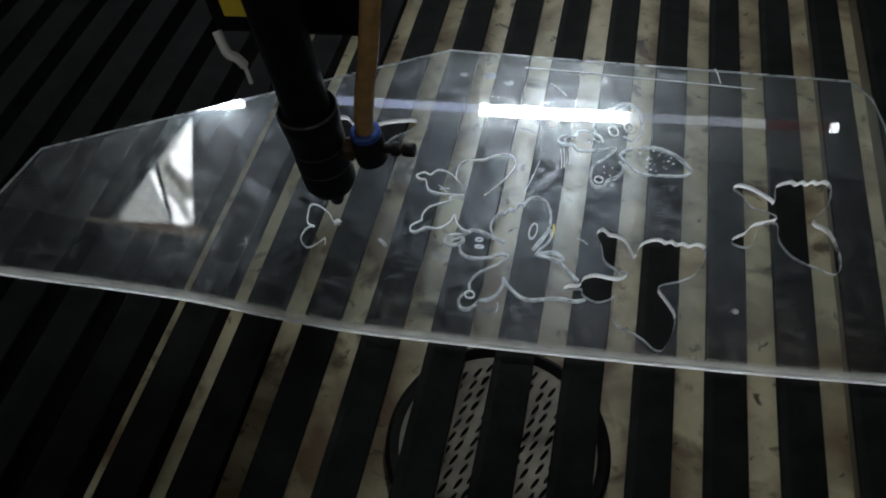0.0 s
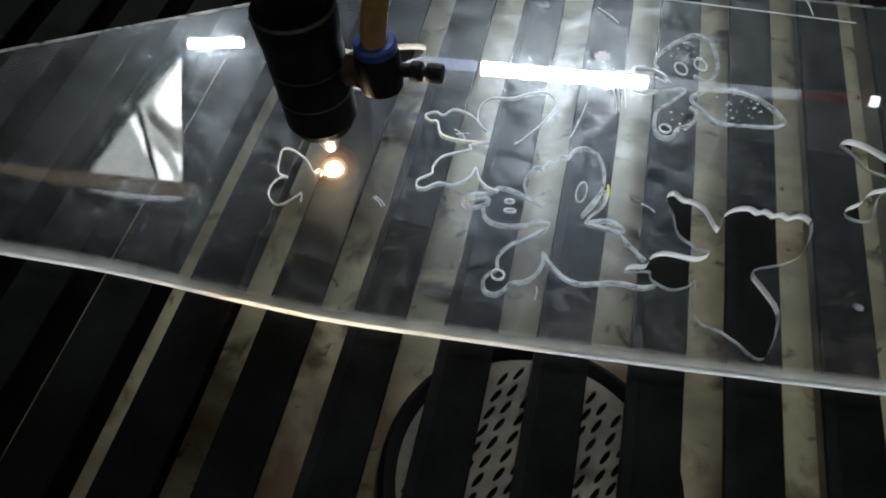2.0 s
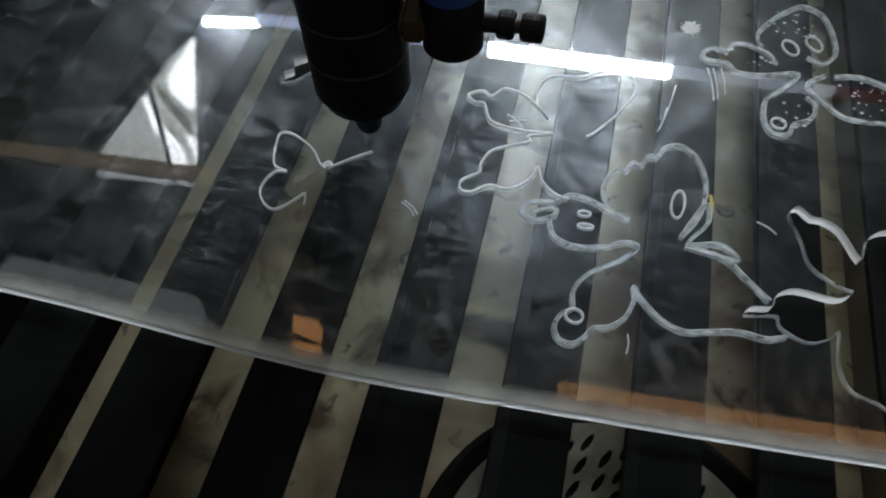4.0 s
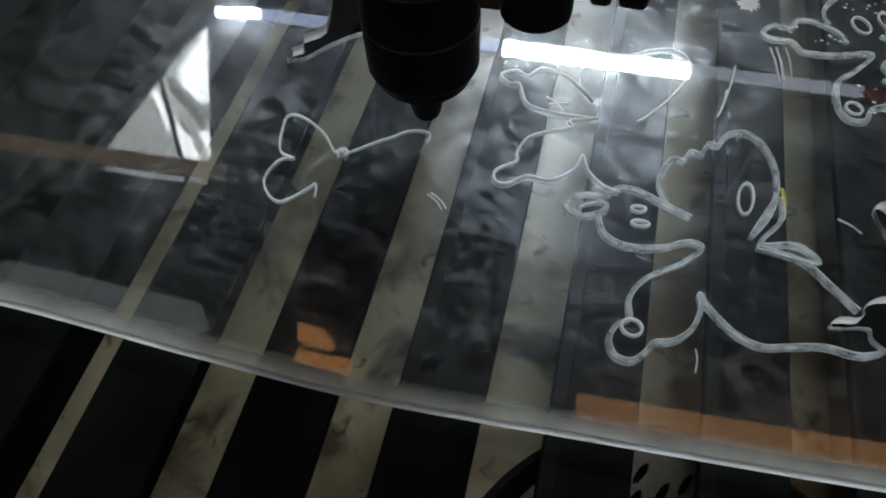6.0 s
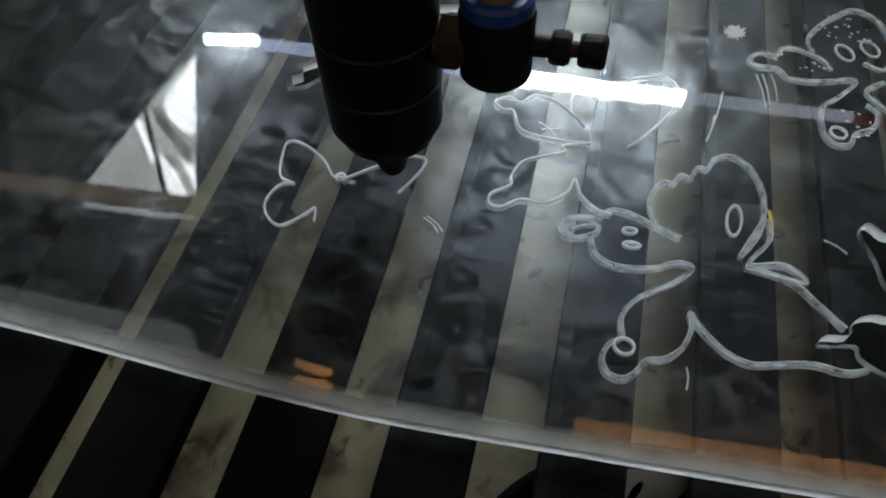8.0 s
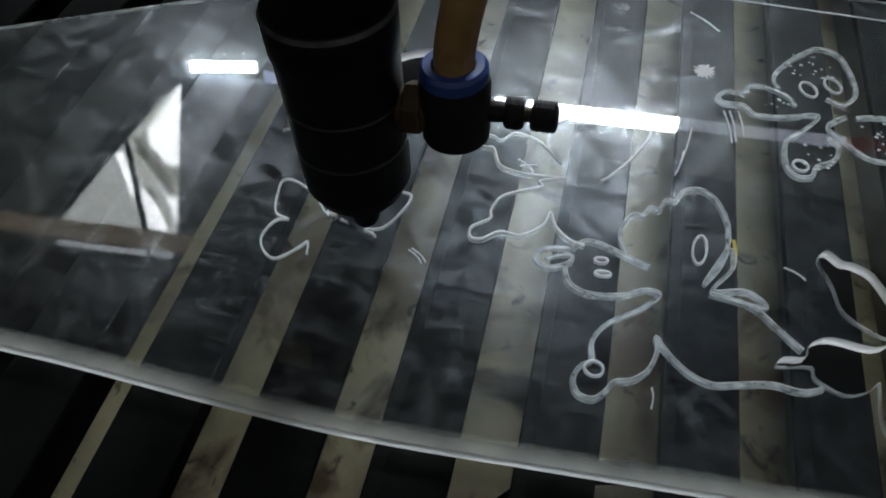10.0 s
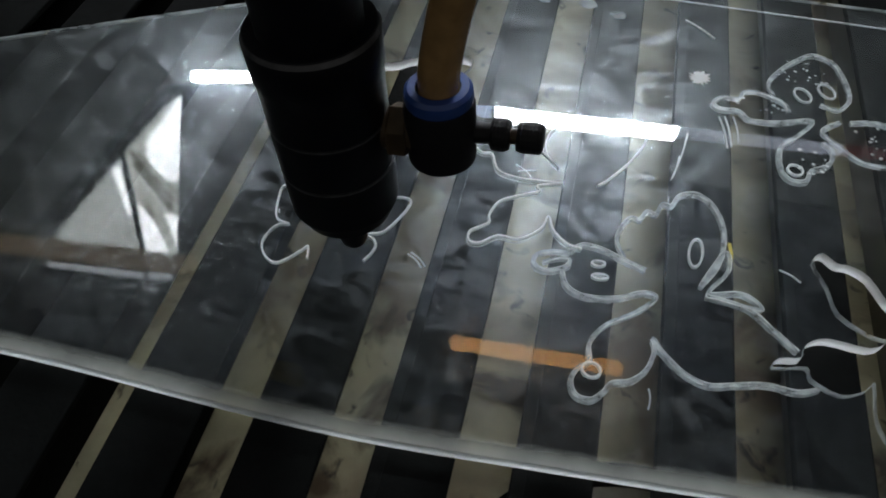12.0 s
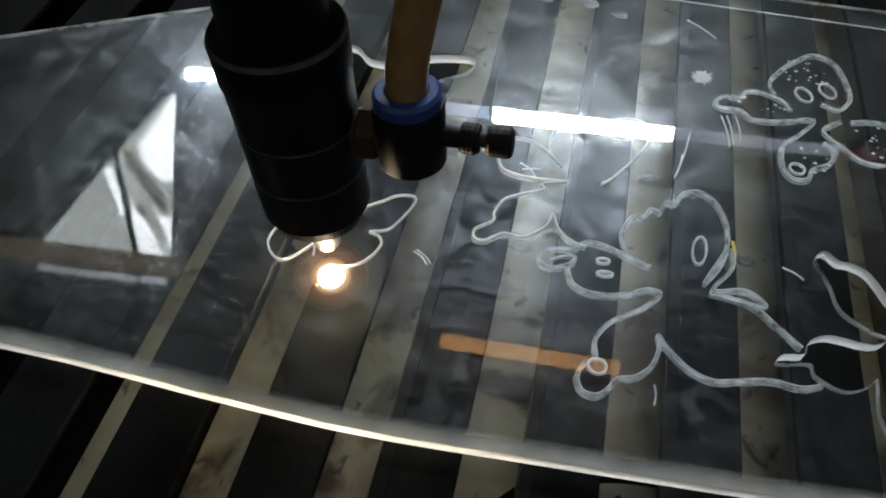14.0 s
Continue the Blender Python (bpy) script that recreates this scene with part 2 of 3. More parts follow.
def joined(*parts):
    """Several bodies as one mesh."""
    bm = bmesh.new()
    for one in parts:
        me = bpy.data.meshes.new("piece")
        one.to_mesh(me)
        one.free()
        bm.from_mesh(me)
        bpy.data.meshes.remove(me)
    return bm


def lathe(profile, steps=40, m=None):
    """A turned body from (radius, height) pairs, closed where the radius is 0."""
    bm = bmesh.new()
    rings = []
    for r, z in profile:
        if r <= 0:
            rings.append([bm.verts.new((0, 0, z))])
        else:
            rings.append([bm.verts.new((r * math.cos(2 * math.pi * k / steps), r * math.sin(2 * math.pi * k / steps), z)) for k in range(steps)])
    for a, b in zip(rings, rings[1:]):
        for k in range(steps):
            j = (k + 1) % steps
            if len(a) == 1 and len(b) > 1:
                bm.faces.new((a[0], b[k], b[j]))
            elif len(b) == 1 and len(a) > 1:
                bm.faces.new((a[k], a[j], b[0]))
            elif len(a) > 1:
                bm.faces.new((a[k], a[j], b[j], b[k]))
    if m:
        bm.transform(m)
    return bm


def tube(points, radius, steps=14):
    """A round bar swept along points."""
    bm = bmesh.new()
    pts = [Vector(p) for p in points]
    rings = []
    for k, p in enumerate(pts):
        way = (pts[min(k + 1, len(pts) - 1)] - pts[max(k - 1, 0)]).normalized()
        side = way.cross(Vector((0, 1, 0.01))).normalized()
        up = side.cross(way)
        rings.append([bm.verts.new(p + radius * (math.cos(a) * side + math.sin(a) * up)) for a in (2 * math.pi * i / steps for i in range(steps))])
    for a, b in zip(rings, rings[1:]):
        for i in range(steps):
            bm.faces.new((a[i], a[(i + 1) % steps], b[(i + 1) % steps], b[i]))
    bm.faces.new(rings[0])
    bm.faces.new(rings[-1][::-1])
    return bm


def smooth(points, closed=False, n=5):
    """A Catmull-Rom curve through the points."""
    pts = [Vector((*p, 0)) if len(p) == 2 else Vector(p) for p in points]
    count = len(pts)
    out = []
    for k in range(count if closed else count - 1):
        if closed:
            a, b, c, d = (pts[(k + i) % count] for i in (-1, 0, 1, 2))
        else:
            a, b, c, d = pts[max(k - 1, 0)], pts[k], pts[k + 1], pts[min(k + 2, count - 1)]
        for i in range(n):
            u = i / n
            out.append(0.5 * (2 * b + (c - a) * u + (2 * a - 5 * b + 4 * c - d) * u * u + (3 * b - a - 3 * c + d) * u ** 3))
    if not closed:
        out.append(pts[-1])
    return out


def tenths(points):
    """Points in tenths of a millimetre, as metres."""
    return [(x * 1e-4, y * 1e-4) for x, y in points]


def slab(outer, holes, z0, z1):
    """A flat sheet with holes through it, as a mesh."""
    cu = bpy.data.curves.new("sheet", "CURVE")
    cu.dimensions, cu.fill_mode, cu.extrude = "2D", "BOTH", (z1 - z0) / 2
    for loop in (outer, *holes):
        sp = cu.splines.new("POLY")
        sp.points.add(len(loop) - 1)
        for q, p in zip(sp.points, loop):
            q.co = (p[0], p[1], 0, 1)
        sp.use_cyclic_u = True
    ob = new("sheet", cu)
    bpy.context.view_layer.update()
    me = bpy.data.meshes.new_from_object(ob.evaluated_get(bpy.context.evaluated_depsgraph_get()))
    bpy.data.objects.remove(ob)
    bpy.data.curves.remove(cu)
    bm = bmesh.new()
    bm.from_mesh(me)
    bpy.data.meshes.remove(me)
    bmesh.ops.remove_doubles(bm, verts=bm.verts, dist=1e-6)
    for v in bm.verts:
        v.co.z += (z0 + z1) / 2
    return bm


def ribbon(points, width, z0, z1, closed=False):
    """A narrow upright band along a line in the sheet."""
    bm = bmesh.new()
    pts = [Vector((p[0], p[1], 0)) for p in points]
    count = len(pts)
    rows = []
    for k, p in enumerate(pts):
        a = pts[(k - 1) % count] if closed or k else p
        b = pts[(k + 1) % count] if closed or k < count - 1 else p
        way = (b - a).normalized()
        side = Vector((-way.y, way.x, 0)) * width * 0.5 * (0.85 + 0.3 * noise.noise(p * 700))
        rows.append([bm.verts.new((q.x, q.y, z)) for q, z in ((p - side, z0), (p + side, z0), (p + side, z1), (p - side, z1))])
    for k in range(count if closed else count - 1):
        a, b = rows[k], rows[(k + 1) % count]
        for i in range(4):
            bm.faces.new((a[i], a[(i + 1) % 4], b[(i + 1) % 4], b[i]))
    if not closed:
        bm.faces.new(rows[0])
        bm.faces.new(rows[-1][::-1])
    return bm


def oval(cx, cy, rx, ry, turn=0.0, n=20):
    c, s = math.cos(radians(turn)), math.sin(radians(turn))
    return [(cx + rx * math.cos(a) * c - ry * math.sin(a) * s, cy + rx * math.cos(a) * s + ry * math.sin(a) * c) for a in (2 * math.pi * k / n for k in range(n))]


# ---- the machine: tray, walls, hood ----
def build_machine():
    tray = part("floor", box(-0.565, 0.595, -0.42, 0.345, FLOOR - 0.004, FLOOR), TRAY)
    tagged(tray, "stained pale steel crumb tray under the cutting bed", "tray", kind="structure")
    back = part("wall_north", box(-0.60, 0.65, 0.347, 0.365, FLOOR - 0.004, 0.030, 0.002), WALLM)
    tagged(back, "dark painted rear wall of the cutter", "wall", kind="structure")
    for name, x0, x1 in (("wall_west", -0.60, -0.57), ("wall_east", 0.60, 0.63)):
        w = part(name, box(x0, x1, -0.42, 0.345, FLOOR - 0.004, 0.10, 0.002), WALLM)
        tagged(w, "dark painted side wall of the cutter", "wall", kind="structure")
    front = part("wall_south", box(-0.60, 0.63, -0.45, -0.422, FLOOR - 0.004, 0.05, 0.002), WALLM)
    tagged(front, "dark painted front wall of the cutter", "wall", kind="structure")


def build_bed():
    bed = new("cutting_bed")
    tagged(bed, "cutting bed of parallel soot-black aluminium slats", "cutting bed", kind="structure")
    cap = box(0.0, SLAT_W, -0.41, 0.345, SLAT_TOP - 0.0022, SLAT_TOP, 0.0005, 2)
    web = box(0.0040, 0.0060, -0.41, 0.345, FLOOR + 0.0003, SLAT_TOP - 0.0024)
    web_turned = box(0.0125, 0.0145, -0.41, 0.345, FLOOR + 0.0003, SLAT_TOP - 0.0024)
    lip = box(-0.0004, 0.0030, -0.41, 0.345, SLAT_TOP - 0.0026, SLAT_TOP + 0.0001, 0.0003, 1)
    meshes = {}
    for k in range(-16, 20):
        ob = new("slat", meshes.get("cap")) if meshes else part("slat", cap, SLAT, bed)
        meshes.setdefault("cap", ob.data)
        ob.parent = bed
        ob.location.x = -0.0458 + (0.0305 if k > 0 else 0.0289) * k
        # dark webs left of slat 0; paler webs and grey lips from it on
        for name, bm, own_tone in (("lip", lip, LIP), ("web", web_turned if k >= 1 else web, WEB)):
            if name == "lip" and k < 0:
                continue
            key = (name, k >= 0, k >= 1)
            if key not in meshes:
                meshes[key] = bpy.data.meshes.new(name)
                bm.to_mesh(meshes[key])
                meshes[key].materials.append(own_tone if k >= 0 else SLAT)
            piece = new(name, meshes[key])
            piece.parent = ob
    web.free(), web_turned.free(), lip.free()


def build_grille():
    cx, cy, r = 0.0222, -0.0570, 0.0505
    g = new("duct_grille")
    tagged(g, "round perforated exhaust grille with a dark rim in the tray", "grille")
    g.location = (cx, cy, FLOOR)
    part("rim", lathe([(r - 0.0050, 0.0), (r + 0.001, 0.0), (r + 0.001, 0.003), (r - 0.001, 0.0042), (r - 0.003, 0.0034), (r - 0.0050, 0.0024), (r - 0.0050, 0.0)], 64), RIM, g, smooth_deg=40)
    slots = []
    turn = radians(62)
    for i in range(-14, 15):
        for j in range(-10, 11):
            x, y = 0.0054 * i + (0.0012 * j), 0.0070 * j + (0.0035 if i % 2 else 0.0)
            if math.hypot(x, y) < r - 0.0088:
                slots.append([(x + px * math.cos(turn) - py * math.sin(turn), y + px * math.sin(turn) + py * math.cos(turn)) for px, py in oval(0, 0, 0.0034, 0.0010, 0, 10)])
    part("perforated_plate", slab(oval(0, 0, r - 0.0048, r - 0.0048, 0, 64), slots, 0.0012, 0.0022), STEEL, g, "pale steel plate with slanted slots")
    # black disc on the tray stands in for the dark depth of the opening
    part("duct", lathe([(0, 0.0003), (r - 0.0045, 0.0003), (r - 0.0045, 0.0009)], 48), BLACK_MATT, g, "black disc painting the darkness below the slots")


def build_surroundings():
    """The cabinet under the tray, the posts that hold the lid, and the workshop floor and walls."""
    body = part("cabinet_body", box(-0.64, 0.67, -0.47, 0.39, -0.93, FLOOR - 0.0045, 0.004), WALLM)
    tagged(body, "dark painted steel cabinet under the cutting bed", "cabinet", kind="structure")
    for x in (-0.625, 0.640):
        post = part("lid_post", box(x - 0.012, x + 0.012, 0.367, 0.384, FLOOR - 0.004, HOOD_Z, 0.001), WALLM)
        tagged(post, "dark steel post holding the raised lid", "post", group="posts of the lid")
    ground = part("ground", box(-3.2, 3.2, -3.0, 3.2, -0.98, -0.93), CONCRETE)
    tagged(ground, "grey concrete workshop floor", "floor", kind="structure")
    wall = part("wall_far", box(-3.2, 3.2, 3.2, 3.3, -0.98, 2.2), GREYP)
    tagged(wall, "plain grey workshop wall", "wall", kind="structure")


build_machine()
build_surroundings()
build_bed()
build_grille()

# ---- the acrylic sheet and its butterflies ----
SHEET = [(-2535, 110), (-2482, 441), (-1500, 1040), (-460, 1665), (700, 1748), (1845, 1830), (1947, 1698), (1992, 1480), (2035, 1000), (2060, 300), (2050, -85),
         (1803, -114), (1177, -182), (452, -248), (-91, -290), (-500, -318), (-836, -318), (-1300, -308), (-1750, -325), (-2252, -350), (-2480, -345), (-2570, -150)]
HOLE_D = [(528, 450), (556, 488), (591, 461), (623, 461), (671, 435), (718, 349), (737, 415), (775, 458), (830, 478), (860, 464), (888, 478), (914, 462), (944, 476), (970, 464), (1005, 484), (1035, 480), (1051, 452),
          (1040, 382), (997, 290), (923, 238), (850, 205), (840, 174), (881, 119), (920, 45), (906, -58), (869, -143), (828, -143), (788, -109), (723, -73), (664, -57),
          (638, 7), (645, 104), (619, 76), (559, 51), (496, 78), (486, 109), (407, 89), (423, 119), (476, 133), (492, 177), (545, 206), (645, 203), (690, 237), (653, 244), (580, 291), (559, 370)]
HOLE_E = [(1182, 879), (1216, 913), (1286, 899), (1367, 846), (1386, 831), (1395, 929), (1430, 965), (1478, 988), (1496, 974), (1532, 998), (1550, 984), (1586, 1012), (1604, 1000), (1642, 1022), (1668, 982), (1650, 865), (1565, 737), (1641, 681),
          (1679, 515), (1646, 426), (1571, 444), (1458, 488), (1397, 579), (1388, 684), (1306, 649), (1263, 517), (1184, 512), (1179, 553), (1238, 600), (1280, 662), (1390, 717), (1350, 749), (1269, 770), (1229, 838)]
HOLE_G = [(-985, 540), (-986, 580), (-962, 605), (-975, 640), (-930, 700), (-960, 850), (-967, 977), (-908, 998), (-850, 946), (-765, 954), (-697, 1003), (-594, 1041), (-521, 1047), (-529, 973),
          (-608, 905), (-652, 831), (-690, 739), (-764, 730), (-838, 690), (-900, 620), (-940, 560)]
BUTTERFLY_A = [(-742, 266), (-766, 265), (-802, 308), (-850, 340), (-892, 353), (-913, 340), (-909, 296), (-899, 250), (-883, 225), (-851, 217), (-877, 208), (-893, 175), (-895, 134), (-872, 99), (-843, 85), (-818, 102), (-789, 141), (-777, 157), (-767, 120)]
BUTTERFLY_B = [
    [(-180, 618), (-206, 646), (-257, 693), (-324, 706), (-359, 666), (-393, 676), (-429, 648), (-403, 625), (-375, 626), (-347, 566), (-292, 551), (-230, 553), (-158, 563)],
    [(-180, 618), (-222, 672), (-225, 747), (-192, 802), (-109, 824), (-50, 864), (12, 887), (54, 866), (65, 807), (25, 706), (-34, 609), (-60, 580)],
    [(-158, 563), (-227, 534), (-219, 514), (-277, 479), (-321, 446), (-340, 392), (-337, 361), (-379, 319), (-375, 286), (-346, 286), (-304, 322), (-246, 326), (-196, 376), (-182, 427), (-161, 379), (-121, 343), (-80, 335)],
]
BUTTERFLY_C = [
    [(-109, 316), (-151, 310), (-190, 291), (-200, 263), (-183, 241), (-149, 242), (-111, 267), (-107, 293), (-141, 289), (-173, 267)],
    [(-109, 316), (-78, 349), (-29, 348), (28, 327), (91, 306)],
    [(-123, 249), (-104, 202), (-56, 182), (23, 196), (87, 230), (121, 223), (77, 169), (3, 109), (-31, 46), (-26, -5), (-49, -25), (-63, -65), (-48, -102), (-11, -106), (16, -79), (33, -51),
     (74, -35), (109, 2), (126, 58), (121, 95), (144, 63), (195, 18), (255, -1), (316, 15), (389, 34), (461, 32), (511, 52)],
    [(34, 338), (10, 387), (18, 437), (42, 480), (66, 480), (84, 516), (108, 512), (126, 556), (150, 556), (172, 602), (219, 621), (263, 588), (291, 516), (292, 439), (274, 361), (233, 288)],
    [(233, 288), (296, 421), (304, 360), (252, 271), (339, 292), (387, 255), (312, 259), (246, 262), (350, 248), (412, 197), (468, 147)],
]
BUTTERFLY_F = [
    [(458, 1144), (445, 1200), (490, 1284), (550, 1356), (600, 1397), (664, 1373), (693, 1287), (700, 1184), (658, 1123), (606, 1137)],
    [(504, 1071), (489, 1109), (419, 1142), (364, 1132), (345, 1092), (300, 1091), (264, 1051), (282, 1022), (344, 1026), (378, 993), (465, 1004), (572, 1042), (514, 950), (468, 898), (460, 808), (484, 754), (533, 760), (553, 809), (606, 848), (624, 916), (598, 948)],
    [(691, 1065), (777, 1087), (883, 1051), (962, 963), (939, 918), (815, 895), (712, 889), (649, 943), (600, 1000), (660, 1060)],
]


def build_sheet():
    front = smooth(tenths(SHEET[10:21]), n=6)
    bm = slab([*tenths(SHEET[:10]), *[(p.x, p.y) for p in front], tenths(SHEET)[21]], [smooth(tenths(h), True, 3) for h in (HOLE_D, HOLE_E, HOLE_G)], -THICK, 0.0)
    sheet = part("acrylic_sheet", bm, ACRYLIC)
    tagged(sheet, "clear acrylic sheet, smudged, with laser-cut butterflies, lying on the slats", "acrylic sheet")
    sheet.data.materials.append(EDGE)
    sheet.data.materials.append(HOLE_WALL)
    sheet.data.materials.append(FAINT_WALL)
    sheet.data.materials.append(UNDERSIDE)
    for p in sheet.data.polygons:
        c = p.center
        outside = c.y < -0.0165 or c.x < -0.20 or c.x > 0.17 or c.y > 0.106
        # front-facing walls take the bright copy, the others the faint one
        p.material_index = (0 if p.normal.z > 0 else 4) if abs(p.normal.z) > 0.5 else ((3 if p.normal.y > 0.1 else 1) if outside else (2 if p.normal.y < -0.25 else 3))
    sheet.visible_shadow = False

    def line(name, pts, width, mat, closed=False, z0=-THICK + 0.0003, n=5, label=""):
        return part(name, ribbon(smooth(tenths(pts), closed, n), width, z0, 0.00015, closed), mat, sheet, label)

    def shifted(points, d, closed):
        """The same line, d to its left."""
        count = len(points)
        out = []
        for k, p in enumerate(points):
            a = points[(k - 1) % count] if closed or k else p
            b = points[(k + 1) % count] if closed or k < count - 1 else p
            way = (b - a).normalized()
            out.append(p + Vector((-way.y, way.x, 0)) * d)
        return out

    def cut(pts, width, closed=False, label="", wide=True):
        """A cut through the sheet: hazy walls with bright rims."""
        curve = smooth(tenths(pts), closed, 5)
        if wide:
            wall = part("butterfly_outline", ribbon(curve, width, -0.0027, -0.0002, closed), KERF_WALL, sheet, label)
            part("rim", ribbon(shifted(curve, width * 0.5, closed), 0.00030, -0.0005, 0.00012, closed), KERF_SOFT, wall)
        else:
            wall = part("butterfly_outline", ribbon(curve, width, -0.0012, 0.00012, closed), KERF, sheet, label)
            if width > 0.0006:
                part("lower_rim", ribbon(shifted(curve, -0.0003, closed), 0.00030, -0.0027, -0.0023, closed), KERF_SOFT, wall)

    cut(BUTTERFLY_A, 0.00058, wide=False, label="fresh white kerf of a half-cut butterfly")
    line("butterfly_body", [(x, y) for x, y in ((-752, 252), (-760, 268), (-748, 280), (-735, 270), (-738, 255))], 0.0006, KERF)
    for pts in BUTTERFLY_B:
        cut(pts, 0.00066, wide=False)
    for pts in BUTTERFLY_C:
        cut(pts, 0.0011)
    for pts in BUTTERFLY_F:
        cut(pts, 0.0013)
    for cx, cy, rx, ry, turn in ((-32, 296, 17, 9, 10), (-24, 254, 21, 8, 8), (219, 400, 18, 50, -5), (-18, -27, 22, 20, 0), (551, 1165, 25, 36, 20), (631, 1208, 25, 36, 20), (504, 800, 22, 22, 0)):
        line("butterfly_spot", oval(cx, cy, rx, ry, turn, 14), 0.0007, ENGRAVE, True, z0=-0.0012, n=2)
    rnd = random.Random(4)
    bm = bmesh.new()
    for cx, cy, rx, ry, count in ((560, 1280, 90, 80, 22), (800, 985, 120, 75, 26), (545, 850, 55, 60, 14), (400, 1065, 90, 35, 12)):
        for _ in range(count):
            a, q = rnd.uniform(0, 6.28), rnd.random() ** 0.5
            x, y, s = (cx + rx * q * math.cos(a)) * 1e-4, (cy + ry * q * math.sin(a)) * 1e-4, rnd.uniform(0.0003, 0.0007)
            vs = [bm.verts.new((x + px * s, y + py * s * 0.8, 0.0002)) for px, py in oval(0, 0, 1, 1, 0, 7)]
            bm.faces.new(vs)
    tagged(part("engraved_dots", bm, ENGRAVE, sheet), kind="stuff")
    bm = bmesh.new()
    for _ in range(150):
        cx, cy = rnd.uniform(-0.07, 0.13), rnd.uniform(0.055, 0.168)
        r, a0, sweep = rnd.uniform(0.006, 0.05), rnd.uniform(0, 6.28), rnd.uniform(0.08, 0.35)
        w, last = rnd.uniform(0.00002, 0.00004), None
        for k in range(7):
            a = a0 + sweep * k / 6
            here = [bm.verts.new((cx + (r + q) * math.cos(a) - r * math.cos(a0), cy + (r + q) * math.sin(a) - r * math.sin(a0), 0.00012)) for q in (-w, w)]
            if max(here[0].co.y, here[1].co.y) > 0.166 + 0.007 * here[0].co.x / 0.1 or here[0].co.x < -0.046:
                bm.verts.remove(here[0]), bm.verts.remove(here[1])
                last = None
                continue
            if last:
                bm.faces.new((*last, here[1], here[0]))
            last = here
    tagged(part("rub_haze", bm, SCRATCH, sheet, "fine swirling rub scratches"), kind="stuff")
    # the little star-shaped scorch
    bm = bmesh.new()
    vs = []
    for k in range(26):
        a, r = 2 * math.pi * k / 26, (0.0042 if k % 2 else 0.0026) * (0.75 + 0.5 * rnd.random())
        vs.append(bm.verts.new((0.0218 + r * math.cos(a), 0.1157 + r * math.sin(a), 0.0002)))
    bm.faces.new(vs)
    part("star_mark", bm, frosted_material("white_scorch", 0.02), sheet, "white star-shaped burn mark")
    for a, b, w in (((5, 1589), (1304, 1653), 0.0006), ((1085, 1787), (1117, 1665), 0.0006), ((168, 1481), (269, 1395), 0.0008), ((-520, 199), (-477, 164), 0.0004), ((-514, 206), (-468, 170), 0.0004),
                    ((436, 397), (490, 368), 0.0004), ((165, 766), (144, 659), 0.0005), ((117, -45), (119, -99), 0.0004), ((282, 980), (306, 841), 0.0006), ((300, 985), (318, 850), 0.0006), ((326, 992), (340, 876), 0.0005),
                    ((187, 872), (150, 674), 0.0004), ((-300, 600), (-250, 560), 0.0004), ((-290, 575), (-240, 590), 0.0004)):
        line("scratch", [a, ((a[0] + b[0]) / 2 + 4, (a[1] + b[1]) / 2 + 3), b], w, ENGRAVE, z0=-0.0004, n=4)
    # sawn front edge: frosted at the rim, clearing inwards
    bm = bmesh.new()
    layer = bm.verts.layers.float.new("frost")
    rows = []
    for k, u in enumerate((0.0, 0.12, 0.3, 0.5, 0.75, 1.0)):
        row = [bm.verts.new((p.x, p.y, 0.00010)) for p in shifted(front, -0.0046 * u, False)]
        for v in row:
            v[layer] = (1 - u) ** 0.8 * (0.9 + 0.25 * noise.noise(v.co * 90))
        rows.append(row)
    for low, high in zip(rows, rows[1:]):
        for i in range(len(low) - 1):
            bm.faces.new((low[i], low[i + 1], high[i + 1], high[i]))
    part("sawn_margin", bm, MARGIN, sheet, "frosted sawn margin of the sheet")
    for x, y, r in ((-0.0185, 0.1478, 0.0036), (-0.0335, 0.1462, 0.0024), (-0.0070, 0.1440, 0.0030), (0.118, 0.012, 0.0018)):
        bm = bmesh.new()
        bm.faces.new([bm.verts.new((x + r * q * math.cos(a), y + 0.8 * r * q * math.sin(a), 0.0001)) for a, q in ((2 * math.pi * k / 18, 0.85 + 0.3 * rnd.random()) for k in range(18))])
        part("water_mark", bm, SMUDGE, sheet, "faint dried water mark")
    part("yellow_mark", ribbon(smooth(tenths([(313, 473), (318, 430), (312, 388)])), 0.0011, -THICK - 0.0001, -THICK + 0.0002), YELLOW, sheet, "small yellow crayon mark")
    return sheet


SHEET_OB = build_sheet()


# ---- the laser head ----
LEAN = -5.7


